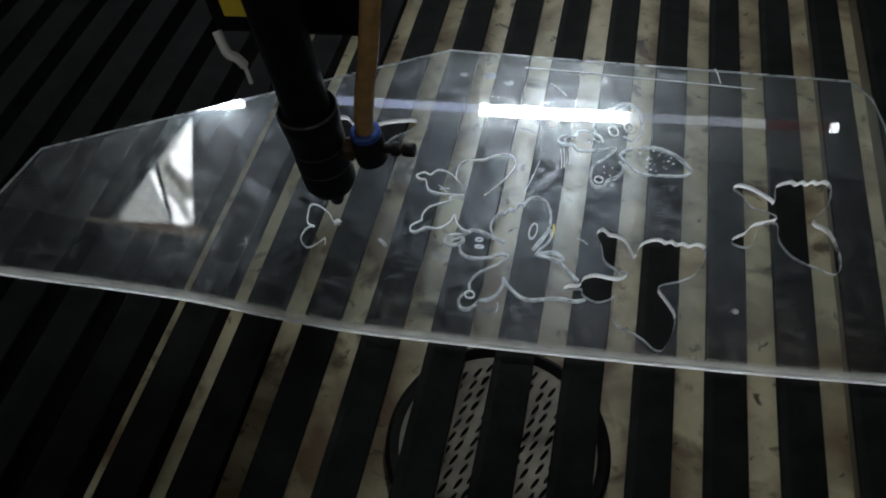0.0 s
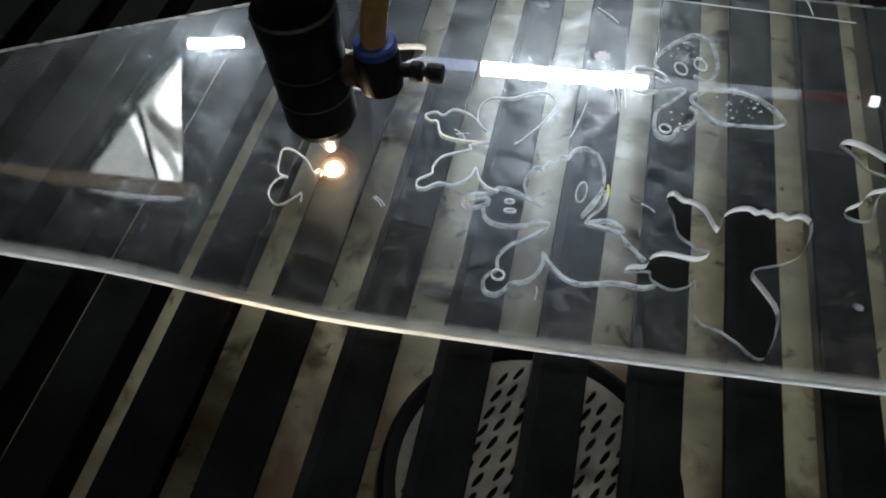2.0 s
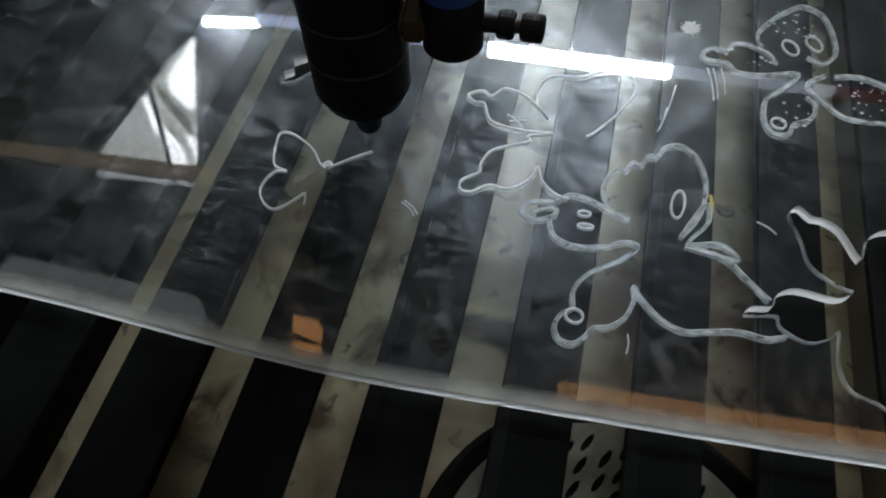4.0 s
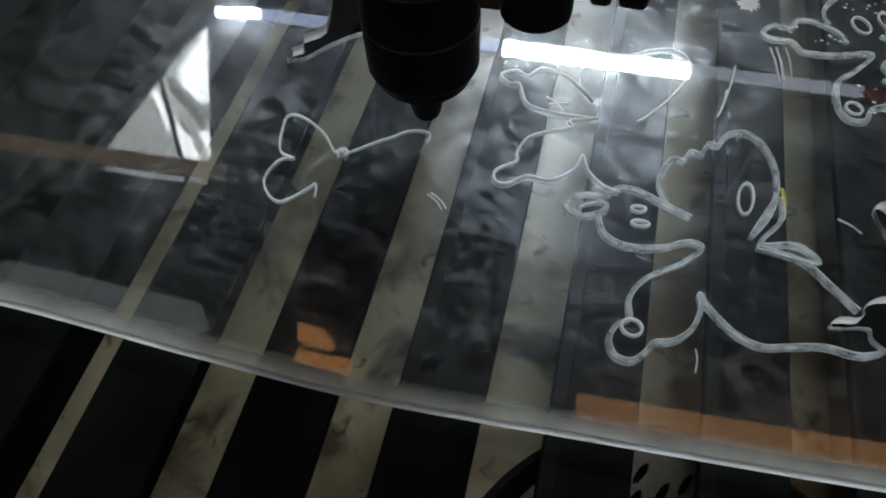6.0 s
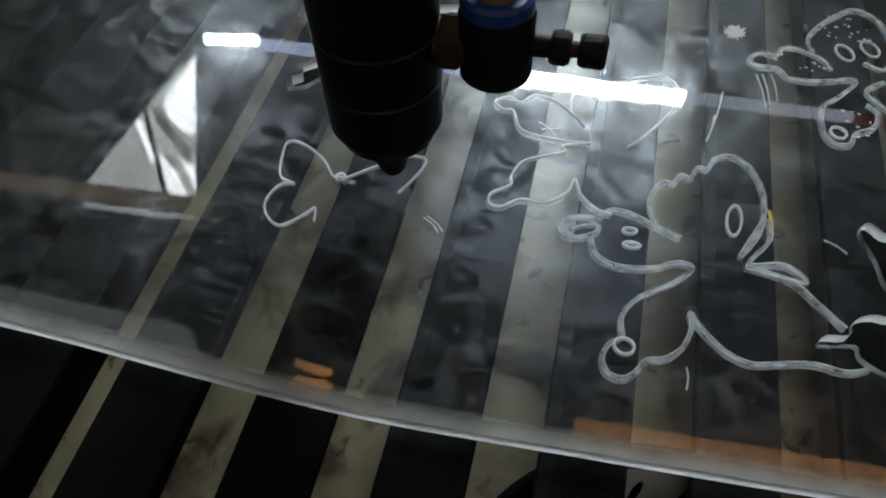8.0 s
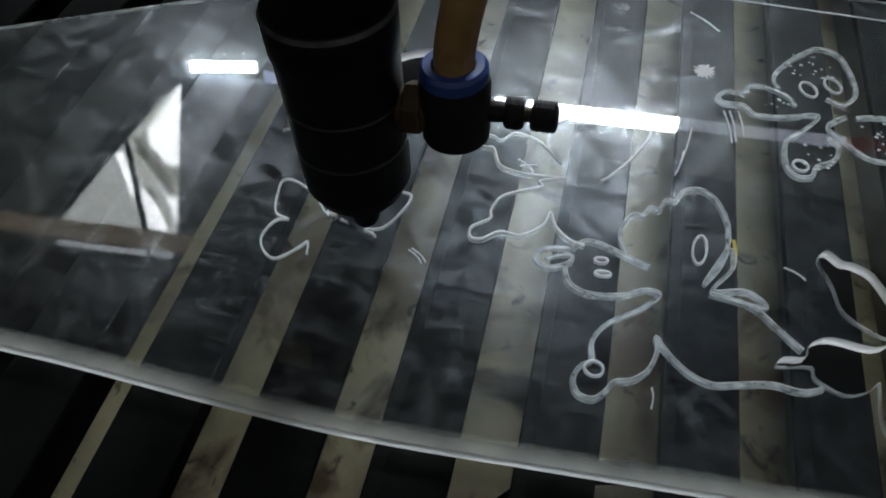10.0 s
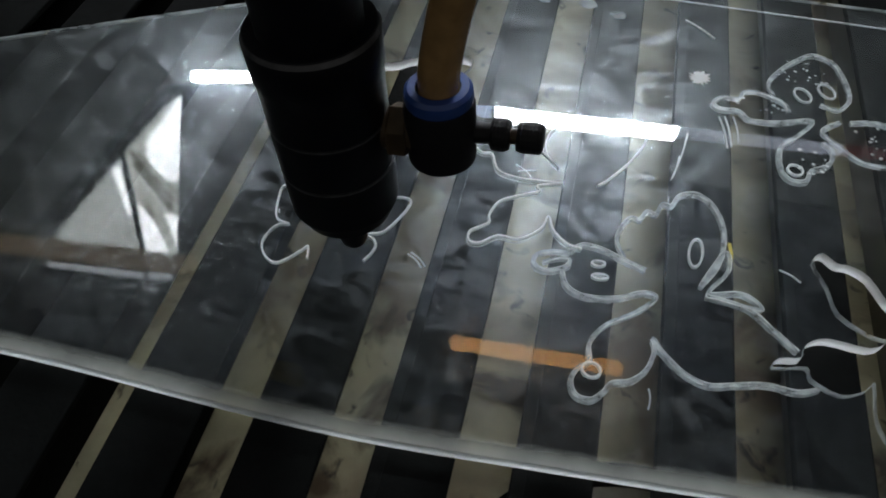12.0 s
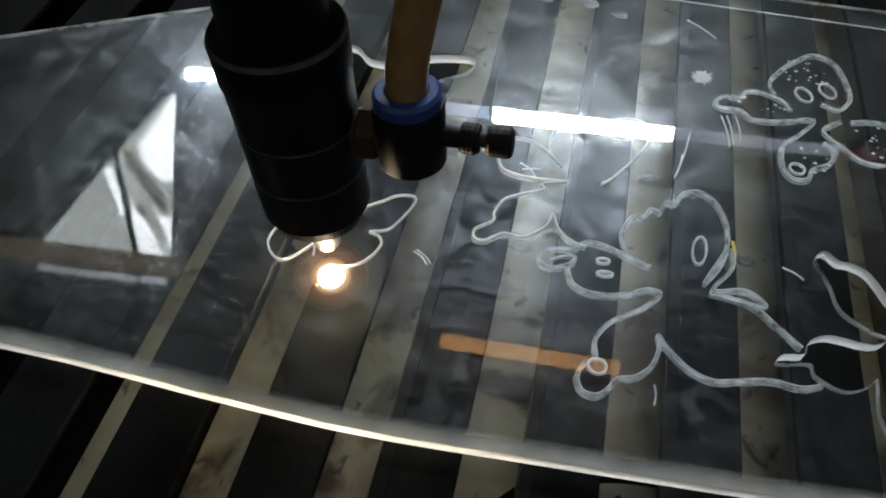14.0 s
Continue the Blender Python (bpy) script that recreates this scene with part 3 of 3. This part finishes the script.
def build_head():
    h = new("laser_head")
    tagged(h, "black laser cutting head with an amber air hose and blue collar", "laser head")
    barrel = part("lens_barrel", lathe([(0, 0.0235), (0.0112, 0.0235), (0.0124, 0.0248), (0.0126, 0.0360), (0.0122, 0.0365), (0.0126, 0.0370), (0.0127, 0.0482), (0.0123, 0.0487), (0.0127, 0.0492),
                                        (0.0129, 0.0600), (0.0133, 0.0612), (0.0134, 0.0690), (0.0128, 0.0703), (0.0106, 0.0703), (0, 0.0703)], 56), BLACK, h, smooth_deg=35)
    part("seam_ring", lathe([(0.0121, 0.0362), (0.01270, 0.0362), (0.01270, 0.0366), (0.0121, 0.0366)], 56), WORN, barrel)
    part("seam_ring", lathe([(0.0122, 0.0485), (0.01280, 0.0485), (0.01280, 0.0489), (0.0122, 0.0489)], 56), WORN, barrel)
    part("seam_ring", lathe([(0.0129, 0.0690), (0.01347, 0.0690), (0.0131, 0.0700), (0.0127, 0.0700)], 56), WORN, barrel)
    part("nozzle", lathe([(0, 0.0074), (0.0014, 0.0074), (0.0025, 0.0079), (0.0032, 0.0090), (0.0046, 0.0150), (0.0056, 0.0163), (0.0106, 0.0208), (0.0114, 0.0237), (0, 0.0237)], 48), BLACK, h, smooth_deg=30)
    part("nozzle_tip", lathe([(0, 0.0066), (0.0011, 0.0066), (0.0016, 0.0072), (0.0018, 0.0082), (0, 0.0082)], 24), BRASS, h, "small brass nozzle tip", smooth_deg=30)
    part("upper_tube", lathe([(0, 0.066), (0.0104, 0.066), (0.0104, 0.150), (0, 0.150)], 48), BLACK, h, smooth_deg=35)
    # push-in air fitting with flow screw
    fx, fy, up = 0.0238, 0.0010, 0.0030
    fit = part("air_fitting", lathe([(0, 0.036), (0.0062, 0.036), (0.0072, 0.0370), (0.0074, 0.0500), (0.0070, 0.0515), (0, 0.0515)], 36, pose(fx, fy, up)), BLACK_MATT, h, "black push-in air fitting", smooth_deg=35)
    part("collar", lathe([(0.0046, 0.0512), (0.0068, 0.0512), (0.0070, 0.0525), (0.0069, 0.0540), (0.0062, 0.0548), (0.0046, 0.0548)], 36, pose(fx, fy, up)), BLUE, fit, "blue release collar", smooth_deg=35)
    part("elbow", lathe([(0, 0), (0.0045, 0), (0.0045, 0.012), (0, 0.012)], 24, pose(0.0115, 0.0005, 0.0430 + up, 0, 90, 0)), BRASS, fit, "tarnished brass elbow", smooth_deg=35)
    part("hex_nut", lathe([(0, 0), (0.0056, 0.0), (0.0058, 0.0004), (0.0058, 0.0036), (0.0056, 0.004), (0, 0.004)], 6, pose(0.0133, 0.0005, 0.0430 + up, 0, 90, 0)), BRASS, fit)
    screw = part("flow_screw", lathe([(0, 0), (0.0024, 0), (0.0021, 0.006), (0, 0.006)], 24, pose(fx + 0.0055, 0.0015, 0.0465, 0, 90, 0)), BLACK_MATT, fit, smooth_deg=35)
    for x, r, length in ((fx + 0.0104, 0.0034, 0.0040), (fx + 0.0158, 0.0033, 0.0054)):
        prof = []
        steps = 5
        for k in range(steps):
            z = length * k / steps
            prof += [(r * 0.97, z), (r, z + length * 0.06), (r, z + length * 0.15)]
        part("knob", lathe([(0, 0), (r * 0.72, 0), *[(q * (1 if 0.12 < z / length < 0.86 else 0.9), z) for q, z in prof], (r * 0.7, length), (0, length)], 18, pose(x, 0.0015, 0.0465, 0, 90, 0)), BLACK_MATT, screw, "knurled black knob")
    part("screw_stem", lathe([(0, 0), (0.0016, 0), (0.0016, 0.008), (0, 0.008)], 18, pose(fx + 0.0100, 0.0015, 0.0465, 0, 90, 0)), BRASS, screw)
    part("hose", tube(smooth([(fx, fy, 0.050 + up), (fx + 0.0006, fy, 0.060 + up), (fx + 0.0046, fy + 0.001, 0.078 + up), (fx + 0.0100, fy + 0.003, 0.100 + up), (fx + 0.0145, fy + 0.008, 0.125 + up), (fx + 0.0160, fy + 0.018, 0.150 + up)], n=6), 0.0042, 20), HOSE, h, "translucent amber air hose", smooth_deg=60)
    # carriage that the tube hangs from
    car = part("carriage", box(-0.043, 0.030, 0.020, 0.050, 0.092, 0.150, 0.002), BLACK, h, "black carriage block")
    part("label_plate", box(-0.0350, -0.0215, 0.0188, 0.0198, 0.1015, 0.118, 0.0002, 1), YELLOW, car, "yellow warning label")
    # lever and pin are white in place of a metallic highlight
    part("limit_bracket", tube(smooth([(-0.0425, 0.020, 0.0925), (-0.0385, 0.0155, 0.0850), (-0.0350, 0.016, 0.0815), (-0.0335, 0.017, 0.0770)], n=5), 0.0022, 10), GLINT_WHITE, car, "bent limit-switch lever, white for its metal glint", smooth_deg=60)
    part("lever_pin", tube([(-0.0335, 0.017, 0.0775), (-0.0338, 0.017, 0.0665)], 0.0009, 8), GLINT_WHITE, car)
    return h


HEAD = build_head()


def build_spark():
    s = new("spark")
    tagged(s, "burning white-orange spark where the laser cuts", "spark")
    bm = bmesh.new()
    bmesh.ops.create_icosphere(bm, subdivisions=4, radius=0.0030)
    for v in bm.verts:
        v.co *= 1 + 0.15 * noise.noise(v.co * 700)
        v.co.z *= 0.8
    part("core", bm, SPARK, s, smooth_deg=60)
    # nested glowing shells imitate the spark's bloom
    for r, mat in ((0.0035, HALO_IN), (0.0039, HALO_MID), (0.0044, HALO_MID), (0.0050, HALO_MID), (0.0058, HALO_OUT), (0.0068, HALO_OUT), (0.0080, HALO_OUT), (0.0095, HALO_OUT)):
        bm = bmesh.new()
        bmesh.ops.create_icosphere(bm, subdivisions=4, radius=r)
        part("flame", bm, mat, s, smooth_deg=60)
    rnd = random.Random(7)
    bm = bmesh.new()
    for _ in range(16):
        a, q, z = rnd.uniform(0, 6.28), rnd.uniform(0.0018, 0.0042), rnd.uniform(-0.004, 0.001)
        bmesh.ops.create_icosphere(bm, subdivisions=1, radius=rnd.uniform(0.00015, 0.0004), matrix=pose(q * math.cos(a), q * math.sin(a), z))
    tagged(part("ember", bm, FLARE, s), kind="stuff")
    return s


SPARK_OB = build_spark()


def build_pointer():
    p = part("pointer_dot", lathe([(0, 0.0), (0.0005, 0.0), (0.0005, 0.0003), (0, 0.0003)], 14), POINTER)
    return tagged(p, "tiny red laser pointer dot", "pointer dot")


POINTER_OB = build_pointer()


# ---- what the sheet mirrors: light bar, hood with its opening, rails, room ----
def build_light_bar():
    bar = new("light_bar")
    tagged(bar, "long lamp bar with lit white tube and red-taped end", "light bar")
    bar.location = (0, BAR_Y, BAR_Z)
    bar.rotation_euler.z = radians(6.5)
    # unseen lip added below the tube to keep its light off the rear tray
    part("light_blocker", box(-0.300, 0.330, -0.0052, 0.020, -0.0150, -0.0130, 0.0004), HOUSING, bar)
    part("housing", box(-0.300, 0.330, 0.0185, 0.0255, -0.010, 0.006, 0.002), HOUSING, bar)
    for x in (-0.20, 0.20):
        part("hanger", box(x - 0.002, x + 0.002, 0.017, 0.021, 0.0, ROOF_Z - BAR_Z, 0.0004, 1), HOUSING, bar)
    # grey end, red tape and cap glow in place of being lit
    for x0, x1, mat, name in ((-0.300, -0.080, LED_DIM, "tube_end"), (-0.076, 0.096, LED, "tube"), (0.100, 0.252, COVER_GLOW, "tube_end"), (0.254, 0.322, TAPE_GLOW, "red_tape"), (0.324, 0.332, DAY, "end_cap")):
        part(name, lathe([(0, 0), (0.0115 if mat is LED else 0.0085, 0), (0.0115 if mat is LED else 0.0085, x1 - x0), (0, x1 - x0)], 20, pose(x0, 0.006, 0, 0, 90, 0)), mat, bar, smooth_deg=35)


def flat(points, z0, z1):
    return slab(points, [], z0, z1)


def build_hood():
    """A dark lid in two levels; added pale rear and side panels brighten reflections."""
    front = part("ceiling", box(-1.6, 1.3, -0.02, 0.262, HOOD_Z, HOOD_Z + 0.004, 0.001), HOOD)
    tagged(front, "dark navy sheet-metal lid of the cutter, raised", "lid", kind="structure")
    riser = part("ceiling_step", box(-1.6, 1.3, 0.262, 0.266, HOOD_Z, ROOF_Z + 0.004, 0.001), HOOD)
    tagged(riser, "dark navy step in the raised lid", "lid", kind="structure")
    roof = part("ceiling_rear", box(-1.6, 1.3, 0.266, 1.5, ROOF_Z, ROOF_Z + 0.004, 0.001), HOOD)
    tagged(roof, "dark navy rear of the raised lid", "lid", kind="structure")
    # unseen reflector panels, added to lift what the sheet mirrors
    rear = part("rear_reflector", box(-1.6, 1.3, 0.62, 1.5, ROOF_Z - 0.008, ROOF_Z - 0.004, 0.001), REFLECT_GREY)
    tagged(rear, "pale panel added under the rear lid to brighten the reflection", "panel", kind="structure")
    side = part("side_reflector", box(-1.6, -0.47, 0.30, 0.616, ROOF_Z - 0.008, ROOF_Z - 0.004, 0.001), REFLECT_GREY)
    tagged(side, "pale panel added under the side of the lid to brighten the reflection", "panel", kind="structure")


def build_hatch():
    """A dark hatch with a three-cornered gap, a rail and a lamp; glowing panels stand in for the bright room."""
    hatch = new("window_hatch")
    tagged(hatch, "dark navy hatch with a three-cornered bright window and a brown rail", "hatch")
    plate = [(-0.446, 0.222), (-0.262, 0.244), (-0.262, 0.506), (-0.408, 0.512), (-0.430, 0.400)]
    gap = [(-0.420, 0.281), (-0.309, 0.287), (-0.311, 0.291), (-0.402, 0.497), (-0.412, 0.392)]
    part("plate", slab(plate, [gap], 0.0, 0.003), HOOD, hatch)
    part("arm", box(-0.268, -0.262, 0.40, 0.406, 0.003, 0.210), HOOD, hatch)
    # rail and trim are no lamps; their emission imitates daylight
    rail = part("guide_rail", box(-0.23, 0.03, -0.0075, 0.0075, -0.004, 0.004, 0.001), RAIL_GLOW, hatch, "dusty brown linear guide rail, its daylight put in as glow")
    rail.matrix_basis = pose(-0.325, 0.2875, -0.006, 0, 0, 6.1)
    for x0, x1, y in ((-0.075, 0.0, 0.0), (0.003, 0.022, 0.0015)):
        trim = part("trim", box(x0, x1, -0.0020, 0.0020, -0.002, 0.002, 0.0005), TRIM_GLOW, hatch, "thin pale strip, given a glow for daylight")
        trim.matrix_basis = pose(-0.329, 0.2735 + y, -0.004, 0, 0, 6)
    strut = part("gas_strut", box(-0.0022, 0.0022, 0.0, 0.150, -0.002, 0.002, 0.0006), BLACK, hatch, "thin black gas strut")
    strut.matrix_basis = pose(-0.3335, 0.284, 0.0065, 0, 0, 35)
    # panel, frame and mouldings emit the daylight they would only receive
    part("wall_panel", flat([(-0.428, 0.272), (-0.424, 0.415), (-0.320, 0.274)], 0.0145, 0.016), PANEL_GLOW, hatch, "grey panel, its daylight put in as glow")
    frame_ = part("window_frame", flat([(-0.430, 0.415), (-0.404, 0.515), (-0.292, 0.264), (-0.320, 0.264)], 0.0165, 0.019), FRAME_GLOW, hatch, "pale window frame, its daylight put in as glow")
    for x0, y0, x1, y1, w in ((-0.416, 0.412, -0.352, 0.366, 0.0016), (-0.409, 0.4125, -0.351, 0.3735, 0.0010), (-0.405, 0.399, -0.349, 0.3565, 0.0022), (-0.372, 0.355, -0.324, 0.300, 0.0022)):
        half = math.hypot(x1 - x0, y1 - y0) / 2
        bar = part("moulding", box(-half, half, -w, w, -0.0015, 0.0015, 0.0003, 1), MOULD_GLOW, frame_)
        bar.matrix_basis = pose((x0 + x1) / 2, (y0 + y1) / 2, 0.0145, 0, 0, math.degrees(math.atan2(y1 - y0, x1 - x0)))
    for pts in ([(-0.403, 0.505), (-0.405, 0.421), (-0.393, 0.402), (-0.366, 0.384), (-0.345, 0.392)], [(-0.378, 0.353), (-0.354, 0.337), (-0.306, 0.284), (-0.332, 0.272)], [(-0.351, 0.3465), (-0.334, 0.349), (-0.314, 0.306), (-0.327, 0.319)], [(-0.420, 0.386), (-0.413, 0.388), (-0.375, 0.342), (-0.381, 0.340)]):
        part("window_pane", flat(pts, 0.0105, 0.0125), DAY, hatch, "bright daylit window pane")
    lamp = part("tube", lathe([(0, 0), (0.0056, 0), (0.0056, 0.064), (0, 0.064)], 20, pose(0, 0, 0, 0, 90, 0)), LED, hatch, "lit white tube", smooth_deg=35)
    lamp.matrix_basis = pose(-0.390, 0.4990, -0.010, 0, 0, 15.5)
    return hatch


def build_movables():
    # added orange shapes whose glow makes the orange reflection in the sheet
    strip = part("orange_glow_strip", flat([(0.046, 0.174), (0.420, 0.205), (0.420, 0.188), (0.048, 0.152)], HOOD_Z - 0.006, HOOD_Z), AMBER)
    tagged(strip, "long orange strip under the lid, made to glow for its reflection", "lamp strip")
    part("end_piece", flat([(-0.177, 0.176), (-0.155, 0.176), (-0.142, 0.163), (-0.150, 0.160), (-0.172, 0.164)], HOOD_Z - 0.007, HOOD_Z - 0.001), ORANGE_DIM, strip, "short orange end piece, made to glow")
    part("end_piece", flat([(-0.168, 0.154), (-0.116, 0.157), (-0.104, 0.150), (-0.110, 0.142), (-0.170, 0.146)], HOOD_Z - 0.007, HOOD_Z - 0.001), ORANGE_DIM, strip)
    bar = part("front_bar", flat([(-0.420, 0.170), (-0.257, 0.173), (-0.242, 0.156), (-0.280, 0.125), (-0.430, 0.125)], HOOD_Z - 0.006, HOOD_Z), BAR_GLOW)
    tagged(bar, "pale metal bar under the lid, glowing in place of daylight", "bar")
    return strip, bar


STRIP, PALE = build_movables()


def build_stick():
    # added glowing strip and spots, mirrored as orange marks in the sheet
    st = part("sliding_orange_glow", box(-0.062, 0.064, -0.0050, 0.0050, 0.0, 0.005, 0.0010), ORANGE)
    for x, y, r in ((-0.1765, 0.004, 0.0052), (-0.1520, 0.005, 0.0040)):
        part("glow_spot", lathe([(0, 0), (r * 0.8, 0), (r, 0.002), (r, 0.005), (0, 0.005)], 20, pose(x, y, 0)), ORANGE, st)
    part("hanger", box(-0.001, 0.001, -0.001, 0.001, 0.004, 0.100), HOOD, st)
    return tagged(st, "flat orange strip sliding under the lid, made to glow", "lamp strip")


STICK = build_stick()
build_light_bar()
build_hood()
HATCH = build_hatch()

# ---- what moves ----
CUT = [(0.0, -745, 335), (1.0, -728, 348), (1.5, -717, 350), (2.0, -702, 330), (2.5, -691, 333), (3.0, -676, 342), (3.5, -664, 354), (4.0, -646, 366), (5.0, -600, 386), (5.6, -570, 388), (6.0, -559, 374), (6.5, -576, 322),
       (7.0, -586, 300), (7.5, -596, 277), (8.0, -606, 263), (8.8, -630, 243), (9.3, -646, 235), (9.8, -622, 212), (10.2, -622, 195), (10.5, -630, 180), (11.0, -627, 165), (11.5, -630, 152), (12.0, -635, 145), (12.5, -648, 127), (13.0, -668, 112), (13.5, -687, 103), (14.0, -708, 103)]


def cut_at(t):
    for (a, ax, ay), (b, bx, by) in zip(CUT, CUT[1:]):
        if a <= t <= b:
            u = (t - a) / (b - a)
            return (ax + (bx - ax) * u) * 1e-4, (ay + (by - ay) * u) * 1e-4
    return CUT[-1][1] * 1e-4, CUT[-1][2] * 1e-4


# the second wing, cut while the camera looks on: short pieces of kerf that stay where the beam leaves them
WING = [(2.0, -742, 262), (3.0, -676, 325), (4.0, -646, 349), (4.6, -618, 376), (5.2, -585, 389), (5.7, -560, 385), (6.1, -559, 360), (7.0, -572, 318), (7.6, -588, 280), (8.2, -604, 254), (8.8, -626, 243), (9.3, -648, 234),
        (9.8, -622, 226), (10.4, -609, 205), (11.3, -614, 175), (12.2, -632, 140), (13.0, -655, 118), (13.5, -680, 106), (14.0, -707, 101)]
KERF_PIECES = []


def build_wing():
    curve = smooth([(x * 1e-4, y * 1e-4, t) for t, x, y in WING], n=3)
    for k in range(len(curve) - 1):
        a, b = curve[k], curve[k + 1]
        mid = (a + b) / 2
        d = Vector((b.x - a.x, b.y - a.y))
        half = d.length / 2 + 0.0002
        ob = part("kerf_piece", box(-half, half, -0.00030, 0.00030, -0.0012, 0.00012, 0.0001, 1), KERF)
        tagged(ob, "short piece of fresh white kerf in the acrylic", "kerf", group="kerf of the second wing")
        KERF_PIECES.append((ob, mid.x, mid.y, math.degrees(math.atan2(d.y, d.x)), mid.z))


build_wing()


def motions():
    walk(HEAD, [(t, pose(x * 1e-4, y * 1e-4, 0, 0, LEAN, 0)) for t, x, y in CUT])
    times = sorted({t for t, _, _ in CUT} | {1.7, 1.8, 3.1, 3.2, 12.6, 12.7, 13.55, 13.6, 13.7})
    rows, dots = [], []
    for t in times:
        x, y = cut_at(t)
        burning = 1.75 < t < 3.15 or t > 13.65
        rows.append((t, pose(x + 0.0006, y - 0.0036, -0.0006) if burning else pose(x - 0.0040, y, 0.0400)))
        dots.append((t, pose(x + 0.0028, y - 0.0098, 0.0002) if 12.65 < t < 13.58 else pose(x - 0.001, y, 0.011)))
    walk(SPARK_OB, rows)
    walk(POINTER_OB, dots)
    near = pose(-0.004, 0.190, 0.300, 0, 0, 4.0)
    walk(STRIP, [(0.0, pose(0, 0, 0)), (8.2, pose(0, 0, 0)), (10.2, pose(0.80, 0.03, 0)), (14.0, pose(0.80, 0.03, 0))])
    walk(PALE, [(0.0, pose(-0.3, 0, 0)), (2.9, pose(-0.3, 0, 0)), (3.6, pose(0, 0, 0)), (7.8, pose(0, 0, 0)), (10.0, pose(-0.3, 0, 0)), (14.0, pose(-0.3, 0, 0))])
    walk(STICK, [(0.0, pose(0.85, 0.215, 0.300, 0, 0, 4.0)), (10.8, pose(0.85, 0.215, 0.300, 0, 0, 4.0)), (11.5, near), (14.0, near)])
    # the hatch sinks slowly as the lid settles
    walk(HATCH, [(t, pose(x, y, HOOD_Z + z, 0, 0, 0)) for t, x, y, z in (
        (0.0, -0.0993, 0.021, 0.0612), (0.5, -0.0708, -0.0037, 0.0152), (1.0, -0.0498, -0.0261, -0.0161), (1.5, -0.0517, -0.0092, 0.0037), (2.0, -0.0463, 0.005, 0.0135), (3.0, -0.0437, 0.027, 0.0332),
        (4.0, -0.0243, 0.0393, 0.0498), (6.5, -0.0091, 0.0344, 0.0293), (7.0, -0.0072, 0.0259, 0.021), (7.5, -0.0007, 0.0083, 0.0007), (8.0, 0.0012, -0.0011, -0.0012), (10.5, 0.0097, -0.0522, -0.0516),
        (11.0, 0.0164, -0.0599, -0.0583), (12.0, 0.0262, -0.0745, -0.0715), (13.0, 0.0278, -0.085, -0.0827), (14.0, 0.031, -0.0857, -0.0834))])
    for ob, x, y, turn, t in KERF_PIECES:
        bx, by = cut_at(0.0)
        px, py = -0.0742, 0.0262
        rows = [(0.0, pose(px, py, -0.0001, 0, 0, turn))]
        early = max(0.2, t - 0.12)
        if early > 0.3:
            rows.append((early, pose(px, py, -0.0001, 0, 0, turn)))
        rows += [(t, pose(x, y, 0, 0, 0, turn)), (14.0, pose(x, y, 0, 0, 0, turn))] if t < 13.95 else [(14.0, pose(x, y, 0, 0, 0, turn))]
        walk(ob, rows)


motions()
